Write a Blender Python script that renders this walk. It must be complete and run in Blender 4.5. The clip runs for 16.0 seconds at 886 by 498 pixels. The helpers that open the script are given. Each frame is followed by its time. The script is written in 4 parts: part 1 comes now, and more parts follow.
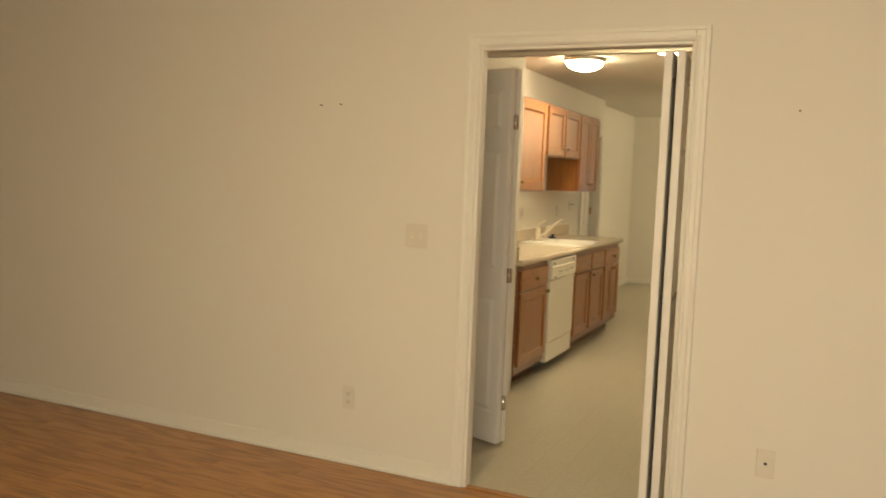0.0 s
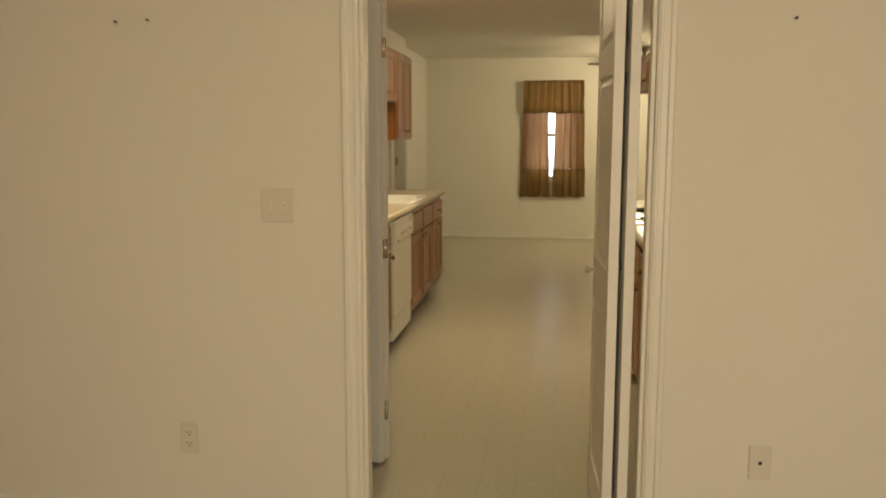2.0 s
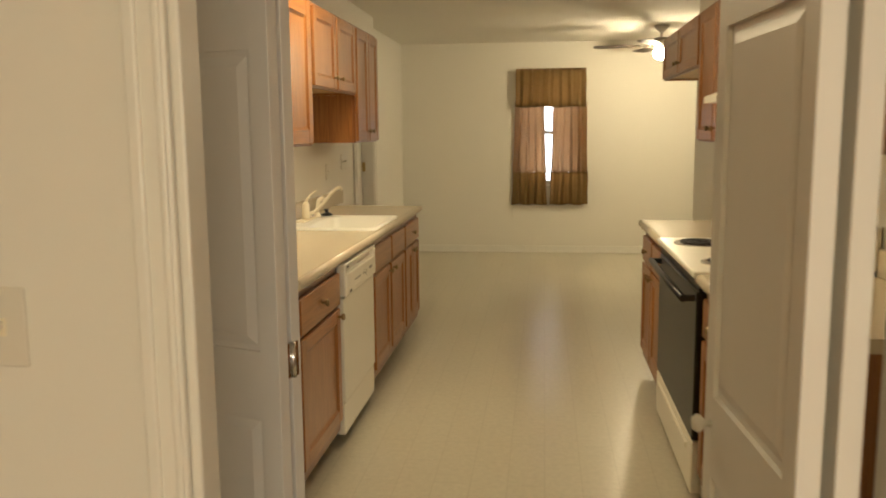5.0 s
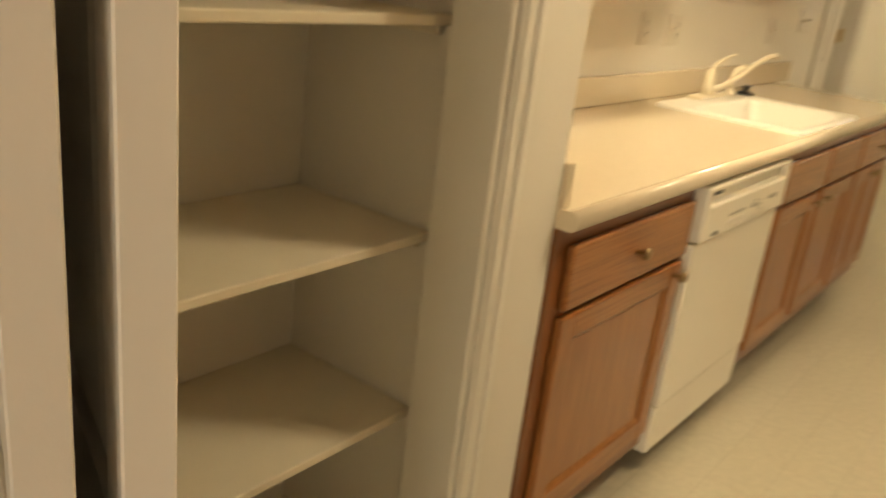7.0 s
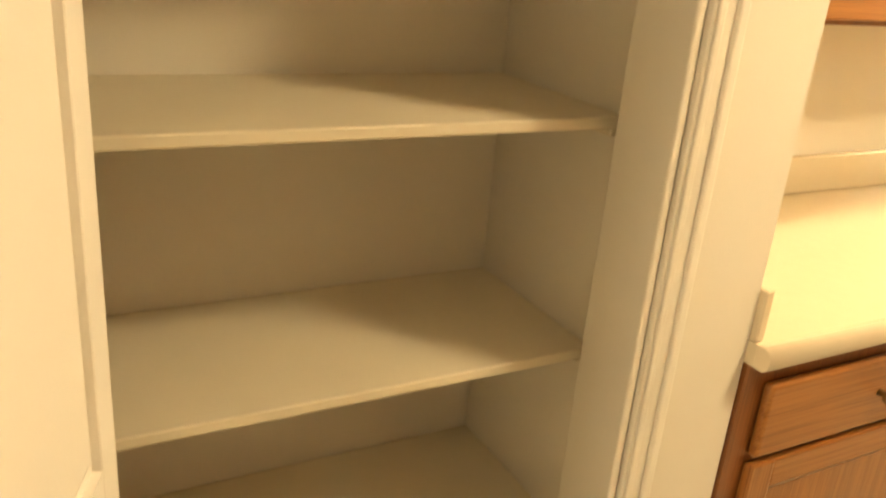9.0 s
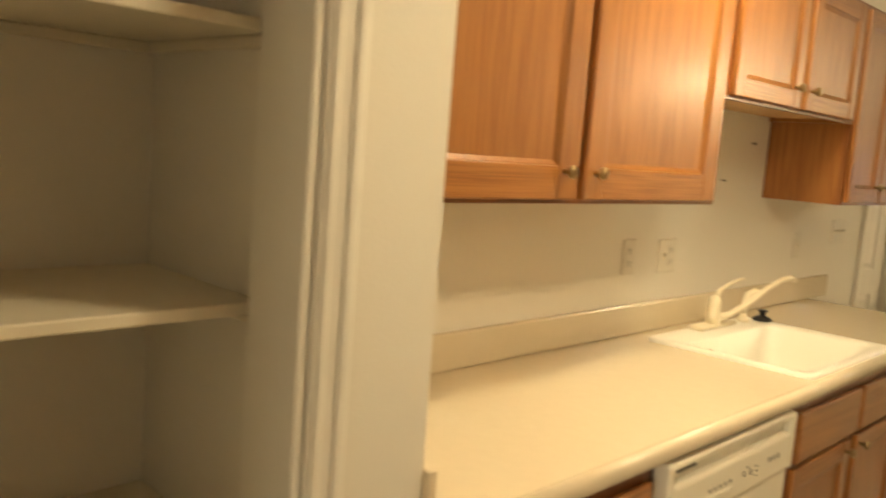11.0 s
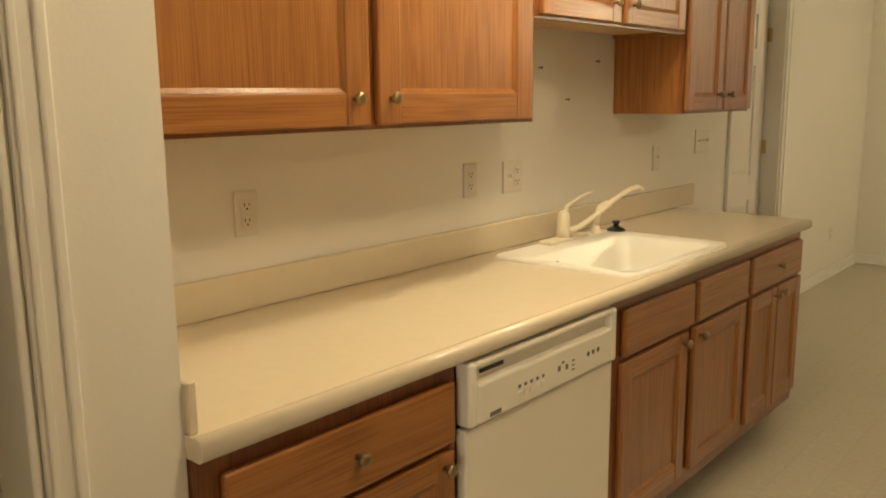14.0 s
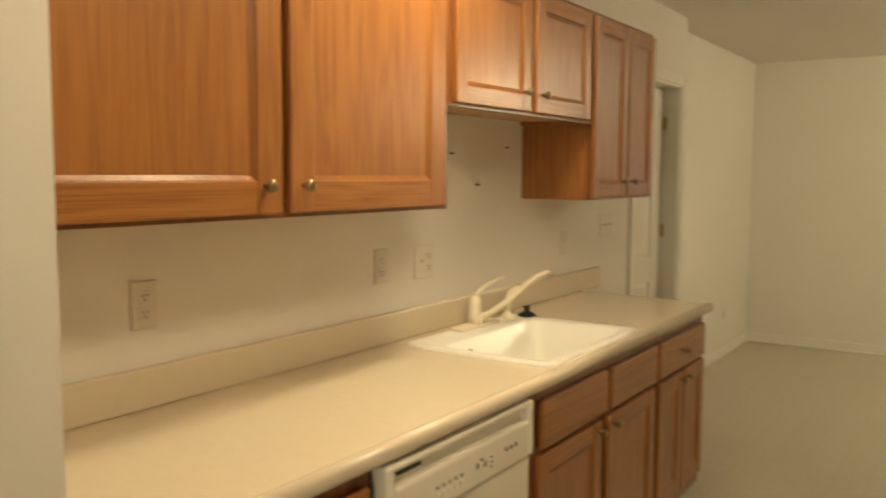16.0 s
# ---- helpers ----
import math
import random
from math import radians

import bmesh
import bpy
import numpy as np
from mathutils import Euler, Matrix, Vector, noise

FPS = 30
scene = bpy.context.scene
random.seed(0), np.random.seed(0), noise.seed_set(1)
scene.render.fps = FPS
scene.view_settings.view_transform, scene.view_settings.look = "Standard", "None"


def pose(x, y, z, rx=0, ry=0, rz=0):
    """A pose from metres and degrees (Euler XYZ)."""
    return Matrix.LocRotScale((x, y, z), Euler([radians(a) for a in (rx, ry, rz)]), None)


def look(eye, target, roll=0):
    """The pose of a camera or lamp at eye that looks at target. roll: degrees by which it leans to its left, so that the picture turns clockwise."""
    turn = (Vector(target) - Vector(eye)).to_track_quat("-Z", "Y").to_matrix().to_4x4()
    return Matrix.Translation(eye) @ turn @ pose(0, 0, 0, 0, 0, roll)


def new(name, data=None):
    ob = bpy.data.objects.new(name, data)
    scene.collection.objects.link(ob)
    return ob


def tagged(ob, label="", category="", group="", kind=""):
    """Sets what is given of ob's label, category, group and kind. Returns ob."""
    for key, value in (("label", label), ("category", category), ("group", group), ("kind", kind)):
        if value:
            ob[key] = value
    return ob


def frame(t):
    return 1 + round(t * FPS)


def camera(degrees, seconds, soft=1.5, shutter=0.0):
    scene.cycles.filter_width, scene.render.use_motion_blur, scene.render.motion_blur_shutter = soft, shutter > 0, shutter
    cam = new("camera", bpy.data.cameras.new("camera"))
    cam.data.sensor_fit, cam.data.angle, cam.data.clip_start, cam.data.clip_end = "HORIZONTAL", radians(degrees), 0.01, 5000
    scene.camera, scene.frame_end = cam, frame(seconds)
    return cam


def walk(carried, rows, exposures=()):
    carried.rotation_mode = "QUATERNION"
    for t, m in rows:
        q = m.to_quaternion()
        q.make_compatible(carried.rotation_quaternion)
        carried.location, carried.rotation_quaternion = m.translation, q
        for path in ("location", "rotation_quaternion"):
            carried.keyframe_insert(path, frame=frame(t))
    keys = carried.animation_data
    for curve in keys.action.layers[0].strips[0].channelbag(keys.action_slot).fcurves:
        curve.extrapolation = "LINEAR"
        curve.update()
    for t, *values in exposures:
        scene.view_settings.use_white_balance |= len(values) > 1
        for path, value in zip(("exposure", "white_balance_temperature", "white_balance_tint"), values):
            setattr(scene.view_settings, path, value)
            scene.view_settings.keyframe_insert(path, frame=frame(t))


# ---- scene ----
cam = camera(56.3, 16.0, 1.8, 0.4)
PATH = [
    (0, (2.499, -5.237, 1.459), (1.663, -3.429, 1.286), 2.2),
    (0.5, (2.284, -5.089, 1.444), (1.618, -3.214, 1.24), 1.9),
    (1, (2.048, -4.835, 1.434), (1.509, -2.924, 1.195), 0.7),
    (1.5, (1.834, -4.642, 1.427), (1.437, -2.699, 1.164), 0.3),
    (2, (1.675, -4.418, 1.416), (1.401, -2.456, 1.142), 0.1),
    (2.5, (1.587, -4.16, 1.438), (1.401, -2.19, 1.148), -0.0),
    (3, (1.46, -3.887, 1.439), (1.391, -1.908, 1.152), 0.9),
    (3.2, (1.431, -3.753, 1.451), (1.389, -1.775, 1.161), 0.7),
    (5.3, (1.513, -2.51, 1.444), (1.213, -0.554, 1.158), 0.4),
    (5.5, (1.495, -2.312, 1.467), (1.131, -0.371, 1.15), 1.6),
    (6, (1.485, -2.005, 1.401), (0.937, -0.11, 1.07), 2.1),
    (6.5, (1.348, -1.507, 1.342), (0.563, 0.273, 0.877), 6.3),
    (7, (1.343, -1.257, 1.342), (0.21, 0.248, 0.671), 6.8),
    (7.5, (1.417, -1.105, 1.364), (-0.028, -0.029, 0.496), 5.4),
    (8, (1.349, -0.983, 1.413), (-0.194, -0.136, 0.464), 4.7),
    (10.5, (1.472, -0.903, 1.517), (-0.082, 0.334, 1.282), 4.0),
    (11, (1.424, -0.766, 1.479), (0.039, 0.656, 1.233), 4.3),
    (11.5, (1.433, -0.68, 1.455), (0.21, 0.878, 1.18), 3.4),
    (12, (1.541, -0.653, 1.44), (0.365, 0.931, 1.111), 2.1),
    (12.5, (1.635, -0.646, 1.44), (0.433, 0.905, 1.052), 1.0),
    (13, (1.705, -0.636, 1.436), (0.467, 0.88, 1.024), -0.1),
    (13.5, (1.763, -0.613, 1.424), (0.481, 0.872, 1.034), -1.2),
    (14, (1.74, -0.605, 1.445), (0.455, 0.884, 1.084), -0.6),
    (14.5, (1.71, -0.594, 1.478), (0.42, 0.904, 1.178), 0.1),
    (15, (1.686, -0.579, 1.496), (0.387, 0.927, 1.279), 0.6),
    (15.5, (1.661, -0.566, 1.505), (0.363, 0.945, 1.328), 0.7),
    (16, (1.664, -0.567, 1.475), (0.555, 1.087, 1.292), 0.4),
]
EXPOSURE = [(0, 0.02, 6800, 9), (0.5, -0.20, 6800, 9), (1, -0.33, 6750, 8), (2, -0.38, 6750, 8), (3, -0.40, 6750, 8), (5.5, -0.06, 6600, 10), (6.5, 0.15, 6700, 10), (7.0, 0.38, 7000, 11), (7.5, 0.75, 7500, 12), (8.0, 1.05, 7900, 12), (10.5, 0.75, 7700, 11), (11.0, 0.33, 7200, 10), (12.0, -0.10, 6800, 10), (14.0, -0.05, 6750, 10), (16.0, -0.05, 6650, 10)]
walk(cam, [(t, look(eye, target, roll)) for t, eye, target, roll in PATH], EXPOSURE)

# ---- world and lights ----
world = bpy.data.worlds.new("world")
world.use_nodes = True
scene.world = world
sky = world.node_tree.nodes.new("ShaderNodeTexSky")
sky.sky_type, sky.sun_disc, sky.sun_elevation, sky.sun_rotation = "NISHITA", False, radians(40), radians(160)
world.node_tree.links.new(sky.outputs["Color"], world.node_tree.nodes["Background"].inputs["Color"])
world.node_tree.nodes["Background"].inputs["Strength"].default_value = 0.08

LAMP_GLOW = 88.0          # radiance of the glass bowls of the ceiling lights
FAN_GLOW = 430.0
# radiance of the unseen dome added to brighten the living room
ROOM_FILL_GLOW = 185.0
WARM = (1.0, 0.83, 0.53)

# ---- materials ----
def mat(name, color, rough=0.5, metal=0.0, var=0.06, scale=6.0, bump=0.0, bump_scale=200.0, coat=0.0, spec=0.5):
    """Plain surface: colour with broad stains and fine grain, and a fine relief."""
    m = bpy.data.materials.new(name)
    m.use_nodes = True
    nt = m.node_tree
    b = nt.nodes["Principled BSDF"]
    b.inputs["Roughness"].default_value, b.inputs["Metallic"].default_value = rough, metal
    b.inputs["Coat Weight"].default_value = coat
    b.inputs["Specular IOR Level"].default_value = spec
    tc = nt.nodes.new("ShaderNodeTexCoord")
    n1 = nt.nodes.new("ShaderNodeTexNoise")
    n1.inputs["Scale"].default_value, n1.inputs["Detail"].default_value = scale, 6
    nt.links.new(tc.outputs["Object"], n1.inputs["Vector"])
    r = nt.nodes.new("ShaderNodeMapRange")
    r.inputs["To Min"].default_value, r.inputs["To Max"].default_value = 1 - var, 1 + var
    nt.links.new(n1.outputs["Fac"], r.inputs["Value"])
    mx = nt.nodes.new("ShaderNodeVectorMath")
    mx.operation = "SCALE"
    mx.inputs[0].default_value = color
    nt.links.new(r.outputs["Result"], mx.inputs["Scale"])
    nt.links.new(mx.outputs["Vector"], b.inputs["Base Color"])
    if bump:
        n2 = nt.nodes.new("ShaderNodeTexNoise")
        n2.inputs["Scale"].default_value, n2.inputs["Detail"].default_value = bump_scale, 3
        nt.links.new(tc.outputs["Object"], n2.inputs["Vector"])
        bp = nt.nodes.new("ShaderNodeBump")
        bp.inputs["Strength"].default_value, bp.inputs["Distance"].default_value = bump, 0.002
        nt.links.new(n2.outputs["Fac"], bp.inputs["Height"])
        nt.links.new(bp.outputs["Normal"], b.inputs["Normal"])
    return m


def glow(name, color, strength):
    m = bpy.data.materials.new(name)
    m.use_nodes = True
    nt = m.node_tree
    nt.nodes.remove(nt.nodes["Principled BSDF"])
    e = nt.nodes.new("ShaderNodeEmission")
    e.inputs["Color"].default_value, e.inputs["Strength"].default_value = (*color, 1), strength
    nt.links.new(e.outputs[0], nt.nodes["Material Output"].inputs["Surface"])
    return m


def oak(name, axis, light, dark, rough=0.34, across=150, ring_amount=0.065, ring_width=10.0):
    """Stained oak: streaky open grain along one axis, with cathedral rings and broad tone changes."""
    m = bpy.data.materials.new(name)
    m.use_nodes = True
    nt = m.node_tree
    b = nt.nodes["Principled BSDF"]
    b.inputs["Roughness"].default_value, b.inputs["Coat Weight"].default_value, b.inputs["Coat Roughness"].default_value = rough, 0.15, 0.22
    tc = nt.nodes.new("ShaderNodeTexCoord")
    info = nt.nodes.new("ShaderNodeObjectInfo")
    off = nt.nodes.new("ShaderNodeVectorMath")
    off.operation = "MULTIPLY_ADD"
    comb = nt.nodes.new("ShaderNodeCombineXYZ")
    for i in range(3):
        nt.links.new(info.outputs["Random"], comb.inputs[i])
    off.inputs[1].default_value = (7.0, 5.0, 3.0)
    nt.links.new(comb.outputs[0], off.inputs[0])
    nt.links.new(tc.outputs["Object"], off.inputs[2])

    def streak(across, along, scale, detail, dist=0.0):
        mp = nt.nodes.new("ShaderNodeMapping")
        s = [across] * 3
        s[axis] = along
        mp.inputs["Scale"].default_value = s
        nt.links.new(off.outputs[0], mp.inputs["Vector"])
        n = nt.nodes.new("ShaderNodeTexNoise")
        n.inputs["Scale"].default_value, n.inputs["Detail"].default_value, n.inputs["Distortion"].default_value = scale, detail, dist
        nt.links.new(mp.outputs[0], n.inputs["Vector"])
        return n
    fine = streak(across, 1.6, 2.6, 5)
    mp = nt.nodes.new("ShaderNodeMapping")
    s = [ring_width] * 3
    s[axis] = 0.9
    mp.inputs["Scale"].default_value = s
    nt.links.new(off.outputs[0], mp.inputs["Vector"])
    bend = nt.nodes.new("ShaderNodeTexNoise")
    bend.inputs["Scale"].default_value, bend.inputs["Detail"].default_value = 0.8, 2
    nt.links.new(mp.outputs[0], bend.inputs["Vector"])
    ring = nt.nodes.new("ShaderNodeMath")
    ring.operation = "MULTIPLY"
    ring.inputs[1].default_value = 60.0
    nt.links.new(bend.outputs["Fac"], ring.inputs[0])
    sn = nt.nodes.new("ShaderNodeMath")
    sn.operation = "SINE"
    nt.links.new(ring.outputs[0], sn.inputs[0])
    mix = nt.nodes.new("ShaderNodeMath")
    mix.operation = "MULTIPLY_ADD"
    mix.inputs[1].default_value = ring_amount
    nt.links.new(sn.outputs[0], mix.inputs[0])
    nt.links.new(fine.outputs["Fac"], mix.inputs[2])
    ramp = nt.nodes.new("ShaderNodeValToRGB")
    ramp.color_ramp.elements[0].position, ramp.color_ramp.elements[0].color = 0.34, (*dark, 1)
    ramp.color_ramp.elements[1].position, ramp.color_ramp.elements[1].color = 0.60, (*light, 1)
    nt.links.new(mix.outputs[0], ramp.inputs["Fac"])
    broad = streak(3, 0.8, 1.0, 3)
    r = nt.nodes.new("ShaderNodeMapRange")
    r.inputs["To Min"].default_value, r.inputs["To Max"].default_value = 0.82, 1.16
    nt.links.new(broad.outputs["Fac"], r.inputs["Value"])
    sc = nt.nodes.new("ShaderNodeVectorMath")
    sc.operation = "SCALE"
    nt.links.new(ramp.outputs["Color"], sc.inputs[0])
    nt.links.new(r.outputs["Result"], sc.inputs["Scale"])
    nt.links.new(sc.outputs[0], b.inputs["Base Color"])
    bp = nt.nodes.new("ShaderNodeBump")
    bp.inputs["Strength"].default_value, bp.inputs["Distance"].default_value = 0.12, 0.001
    nt.links.new(fine.outputs["Fac"], bp.inputs["Height"])
    nt.links.new(bp.outputs["Normal"], b.inputs["Normal"])
    return m


def vinyl(name):
    """Sheet vinyl: pale beige strips 0.15 m wide along the room, faint staggered joints, satin gloss."""
    m = mat(name, (0.66, 0.60, 0.46), 0.30, var=0.05, scale=3.0, bump=0.05, bump_scale=60)
    nt = m.node_tree
    b = nt.nodes["Principled BSDF"]
    tc = [n for n in nt.nodes if n.type == "TEX_COORD"][0]
    br = nt.nodes.new("ShaderNodeTexBrick")
    br.offset = 0.5
    turn = nt.nodes.new("ShaderNodeMapping")
    turn.inputs["Rotation"].default_value = (0, 0, radians(90))
    nt.links.new(tc.outputs["Object"], turn.inputs["Vector"])
    br.inputs["Scale"].default_value, br.inputs["Brick Width"].default_value, br.inputs["Row Height"].default_value = 1.0, 0.457, 0.1525
    br.inputs["Mortar Size"].default_value, br.inputs["Mortar Smooth"].default_value = 0.0038, 0.8
    br.inputs["Color1"].default_value, br.inputs["Color2"].default_value = (0.50, 0.46, 0.36, 1), (0.485, 0.445, 0.345, 1)
    br.inputs["Mortar"].default_value = (0.445, 0.405, 0.312, 1)
    nt.links.new(turn.outputs["Vector"], br.inputs["Vector"])
    mott = nt.nodes.new("ShaderNodeTexNoise")
    mott.inputs["Scale"].default_value, mott.inputs["Detail"].default_value = 38, 5
    nt.links.new(tc.outputs["Object"], mott.inputs["Vector"])
    r = nt.nodes.new("ShaderNodeMapRange")
    r.inputs["From Min"].default_value, r.inputs["From Max"].default_value = 0.3, 0.7
    r.inputs["To Min"].default_value, r.inputs["To Max"].default_value = 0.93, 1.05
    nt.links.new(mott.outputs["Fac"], r.inputs["Value"])
    sc = nt.nodes.new("ShaderNodeVectorMath")
    sc.operation = "SCALE"
    nt.links.new(br.outputs["Color"], sc.inputs[0])
    nt.links.new(r.outputs["Result"], sc.inputs["Scale"])
    nt.links.new(sc.outputs[0], b.inputs["Base Color"])
    return m


M_WALL = mat("wall_paint", (0.76, 0.73, 0.66), 0.75, var=0.025, scale=1.2, bump=0.16, bump_scale=160, spec=0.3)
M_CEIL = mat("ceiling_paint", (0.74, 0.71, 0.65), 0.9, var=0.02, scale=2, bump=0.5, bump_scale=120, spec=0.2)
M_TRIM = mat("trim_paint", (0.79, 0.765, 0.70), 0.38, var=0.03, scale=9, bump=0.06, bump_scale=90)
M_DOOR = mat("door_paint", (0.82, 0.79, 0.74), 0.45, var=0.04, scale=7, bump=0.1, bump_scale=150)
M_SHELF = mat("shelf_paint", (0.76, 0.70, 0.57), 0.55, var=0.05, scale=8, bump=0.1, bump_scale=120)
M_OAKV = oak("oak_upright", 2, (0.350, 0.143, 0.039), (0.235, 0.085, 0.021))
M_OAKH = oak("oak_level", 1, (0.350, 0.143, 0.039), (0.230, 0.083, 0.020))
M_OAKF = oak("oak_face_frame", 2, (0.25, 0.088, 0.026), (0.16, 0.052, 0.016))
M_OAKRAW = oak("oak_underside", 1, (0.62, 0.40, 0.20), (0.46, 0.27, 0.12), 0.6)
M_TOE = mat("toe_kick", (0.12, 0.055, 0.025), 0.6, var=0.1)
M_COUNTER = mat("laminate", (0.68, 0.59, 0.44), 0.16, var=0.035, scale=30, bump=0.04, bump_scale=300)
M_SINK = mat("sink_enamel", (0.86, 0.84, 0.76), 0.28, var=0.015, coat=0.15)
M_ALMOND = mat("almond_plastic", (0.80, 0.72, 0.55), 0.28, var=0.03)
M_WHITE = mat("appliance_white", (0.80, 0.76, 0.65), 0.28, var=0.015, bump=0.08, bump_scale=400)
M_PLATE = mat("plate_ivory", (0.70, 0.66, 0.575), 0.35, var=0.02)
M_BLACK = mat("black_plastic", (0.012, 0.012, 0.014), 0.35, var=0.2)
M_GLASSB = mat("oven_glass", (0.016, 0.015, 0.014), 0.30, var=0.1, spec=0.25)
M_COIL = mat("burner_coil", (0.02, 0.018, 0.018), 0.5, 0.4, var=0.2)
M_CHROME = mat("chrome", (0.72, 0.71, 0.69), 0.16, 1.0, var=0.04)
M_BRASS = mat("antique_brass", (0.30, 0.22, 0.12), 0.33, 1.0, var=0.15, scale=40)
M_HINGE = mat("hinge_brass", (0.62, 0.47, 0.22), 0.3, 1.0, var=0.1)
M_PEWTER = mat("lamp_metal", (0.45, 0.40, 0.34), 0.35, 0.9, var=0.1)
M_INK = mat("grey_ink", (0.16, 0.15, 0.13), 0.6, var=0.05)
M_NAIL = mat("nail", (0.10, 0.08, 0.06), 0.5, 0.6)
M_VALANCE = mat("brown_cloth", (0.34, 0.215, 0.090), 0.9, var=0.12, scale=20, bump=0.3, bump_scale=900)
M_BLADE = mat("fan_blade", (0.055, 0.032, 0.018), 0.6, var=0.15)
M_VINYL = vinyl("sheet_vinyl")
M_PLANK = oak("laminate_plank", 0, (0.45, 0.215, 0.068), (0.29, 0.120, 0.034), 0.3, 22, 0.10, 5.0)
M_SEAM = mat("plank_seam", (0.10, 0.045, 0.016), 0.6)
M_BOWL = glow("lit_glass", WARM, LAMP_GLOW)
M_BOWL2 = glow("lit_glass_brighter", WARM, 0.82 * LAMP_GLOW)
M_FANBOWL = glow("lit_fan_glass", WARM, FAN_GLOW)
M_ROOMFILL = glow("room_fill_glass", (1.0, 0.87, 0.50), ROOM_FILL_GLOW)
M_SKY = glow("daylight", (0.80, 0.88, 1.0), 7.0)

M_SHEER = bpy.data.materials.new("sheer_cloth")
M_SHEER.use_nodes = True
_nt = M_SHEER.node_tree
_b = _nt.nodes["Principled BSDF"]
_b.inputs["Base Color"].default_value, _b.inputs["Roughness"].default_value = (0.44, 0.28, 0.15, 1), 0.9
_tr = _nt.nodes.new("ShaderNodeBsdfTranslucent")
_tr.inputs["Color"].default_value = (0.50, 0.30, 0.15, 1)
_mx = _nt.nodes.new("ShaderNodeMixShader")
_wv = _nt.nodes.new("ShaderNodeTexNoise")
_wv.inputs["Scale"].default_value = 500
_bp = _nt.nodes.new("ShaderNodeBump")
_bp.inputs["Strength"].default_value = 0.3
_nt.links.new(_wv.outputs["Fac"], _bp.inputs["Height"])
_nt.links.new(_bp.outputs["Normal"], _b.inputs["Normal"])
_mx.inputs["Fac"].default_value = 0.45
_nt.links.new(_b.outputs[0], _mx.inputs[1])
_nt.links.new(_tr.outputs[0], _mx.inputs[2])
_nt.links.new(_mx.outputs[0], _nt.nodes["Material Output"].inputs["Surface"])

M_PANE = bpy.data.materials.new("window_glass")
M_PANE.use_nodes = True
_b = M_PANE.node_tree.nodes["Principled BSDF"]
_b.inputs["Transmission Weight"].default_value, _b.inputs["Roughness"].default_value, _b.inputs["IOR"].default_value = 1.0, 0.0, 1.45


# ---- building helpers ----
def left(u, d, z):
    """Along the sink wall: u along it, d out from it."""
    return (d, u, z)


def right(u, d, z):
    """Along the range wall."""
    return (RX - d, u, z)


def plain(x, y, z):
    return (x, y, z)


RX = 2.715


def bx(bm, a, b, bev=0.0, m=plain, seg=1):
    """Adds a box between two corners, in the frame m, with bevelled edges."""
    p, q = m(*a), m(*b)
    lo, hi = [min(i, j) for i, j in zip(p, q)], [max(i, j) for i, j in zip(p, q)]
    r = bmesh.ops.create_cube(bm, size=1)
    for v in r["verts"]:
        v.co = Vector([lo[i] + (v.co[i] + 0.5) * (hi[i] - lo[i]) for i in range(3)])
    if bev:
        bev = min(bev, 0.45 * min(h - l for l, h in zip(lo, hi)))
        es = list({e for v in r["verts"] for e in v.link_edges})
        bmesh.ops.bevel(bm, geom=es, offset=bev, segments=seg, affect="EDGES", profile=0.5)
    return bm


def box(a, b, bev=0.0, m=plain, seg=1):
    return bx(bmesh.new(), a, b, bev, m, seg)


def lathe(bm, at, profile, axis="z", n=24, smooth=True):
    """Turns (radius, height) pairs about an axis through the point at."""
    rings = []
    for r, h in profile:
        ring = []
        for i in range(n):
            c, s = r * math.cos(2 * math.pi * i / n), r * math.sin(2 * math.pi * i / n)
            p = {"z": (c, s, h), "x": (h, c, s), "-x": (-h, -c, s), "y": (c, h, s), "-y": (-c, -h, s), "-z": (c, -s, -h)}[axis]
            ring.append(bm.verts.new(Vector(at) + Vector(p)))
        rings.append(ring)
    for a, b in zip(rings, rings[1:]):
        for i in range(n):
            f = bm.faces.new((a[i], a[(i + 1) % n], b[(i + 1) % n], b[i]))
            f.smooth = smooth
    for ring, flip in ((rings[0], True), (rings[-1], False)):
        bm.faces.new(ring[::-1] if flip else ring)
    return bm


def tube(bm, points, radii, n=12):
    """A round tube along points with a radius for each."""
    pts = [Vector(p) for p in points]
    rings = []
    for i, p in enumerate(pts):
        d = (pts[min(i + 1, len(pts) - 1)] - pts[max(i - 1, 0)]).normalized()
        q = d.to_track_quat("Z", "Y")
        rings.append([bm.verts.new(p + q @ Vector((radii[i] * math.cos(2 * math.pi * k / n), radii[i] * math.sin(2 * math.pi * k / n), 0))) for k in range(n)])
    for a, b in zip(rings, rings[1:]):
        for k in range(n):
            bm.faces.new((a[k], a[(k + 1) % n], b[(k + 1) % n], b[k])).smooth = True
    bm.faces.new(rings[0][::-1])
    bm.faces.new(rings[-1])
    return bm


ROOT = {}


def link(name, bm, material, root=(0, 0, 0)):
    me = bpy.data.meshes.new(name)
    bmesh.ops.recalc_face_normals(bm, faces=bm.faces)
    bmesh.ops.translate(bm, verts=bm.verts, vec=-Vector(root))
    bm.to_mesh(me)
    bm.free()
    me.materials.append(material)
    return new(name, me)


def thing(name, at, label, category, group="", kind=""):
    ob = new(name)
    ob.empty_display_size = 0.05
    ob.location = at
    ROOT[ob.name] = Vector(at)
    return tagged(ob, label, category, group, kind)


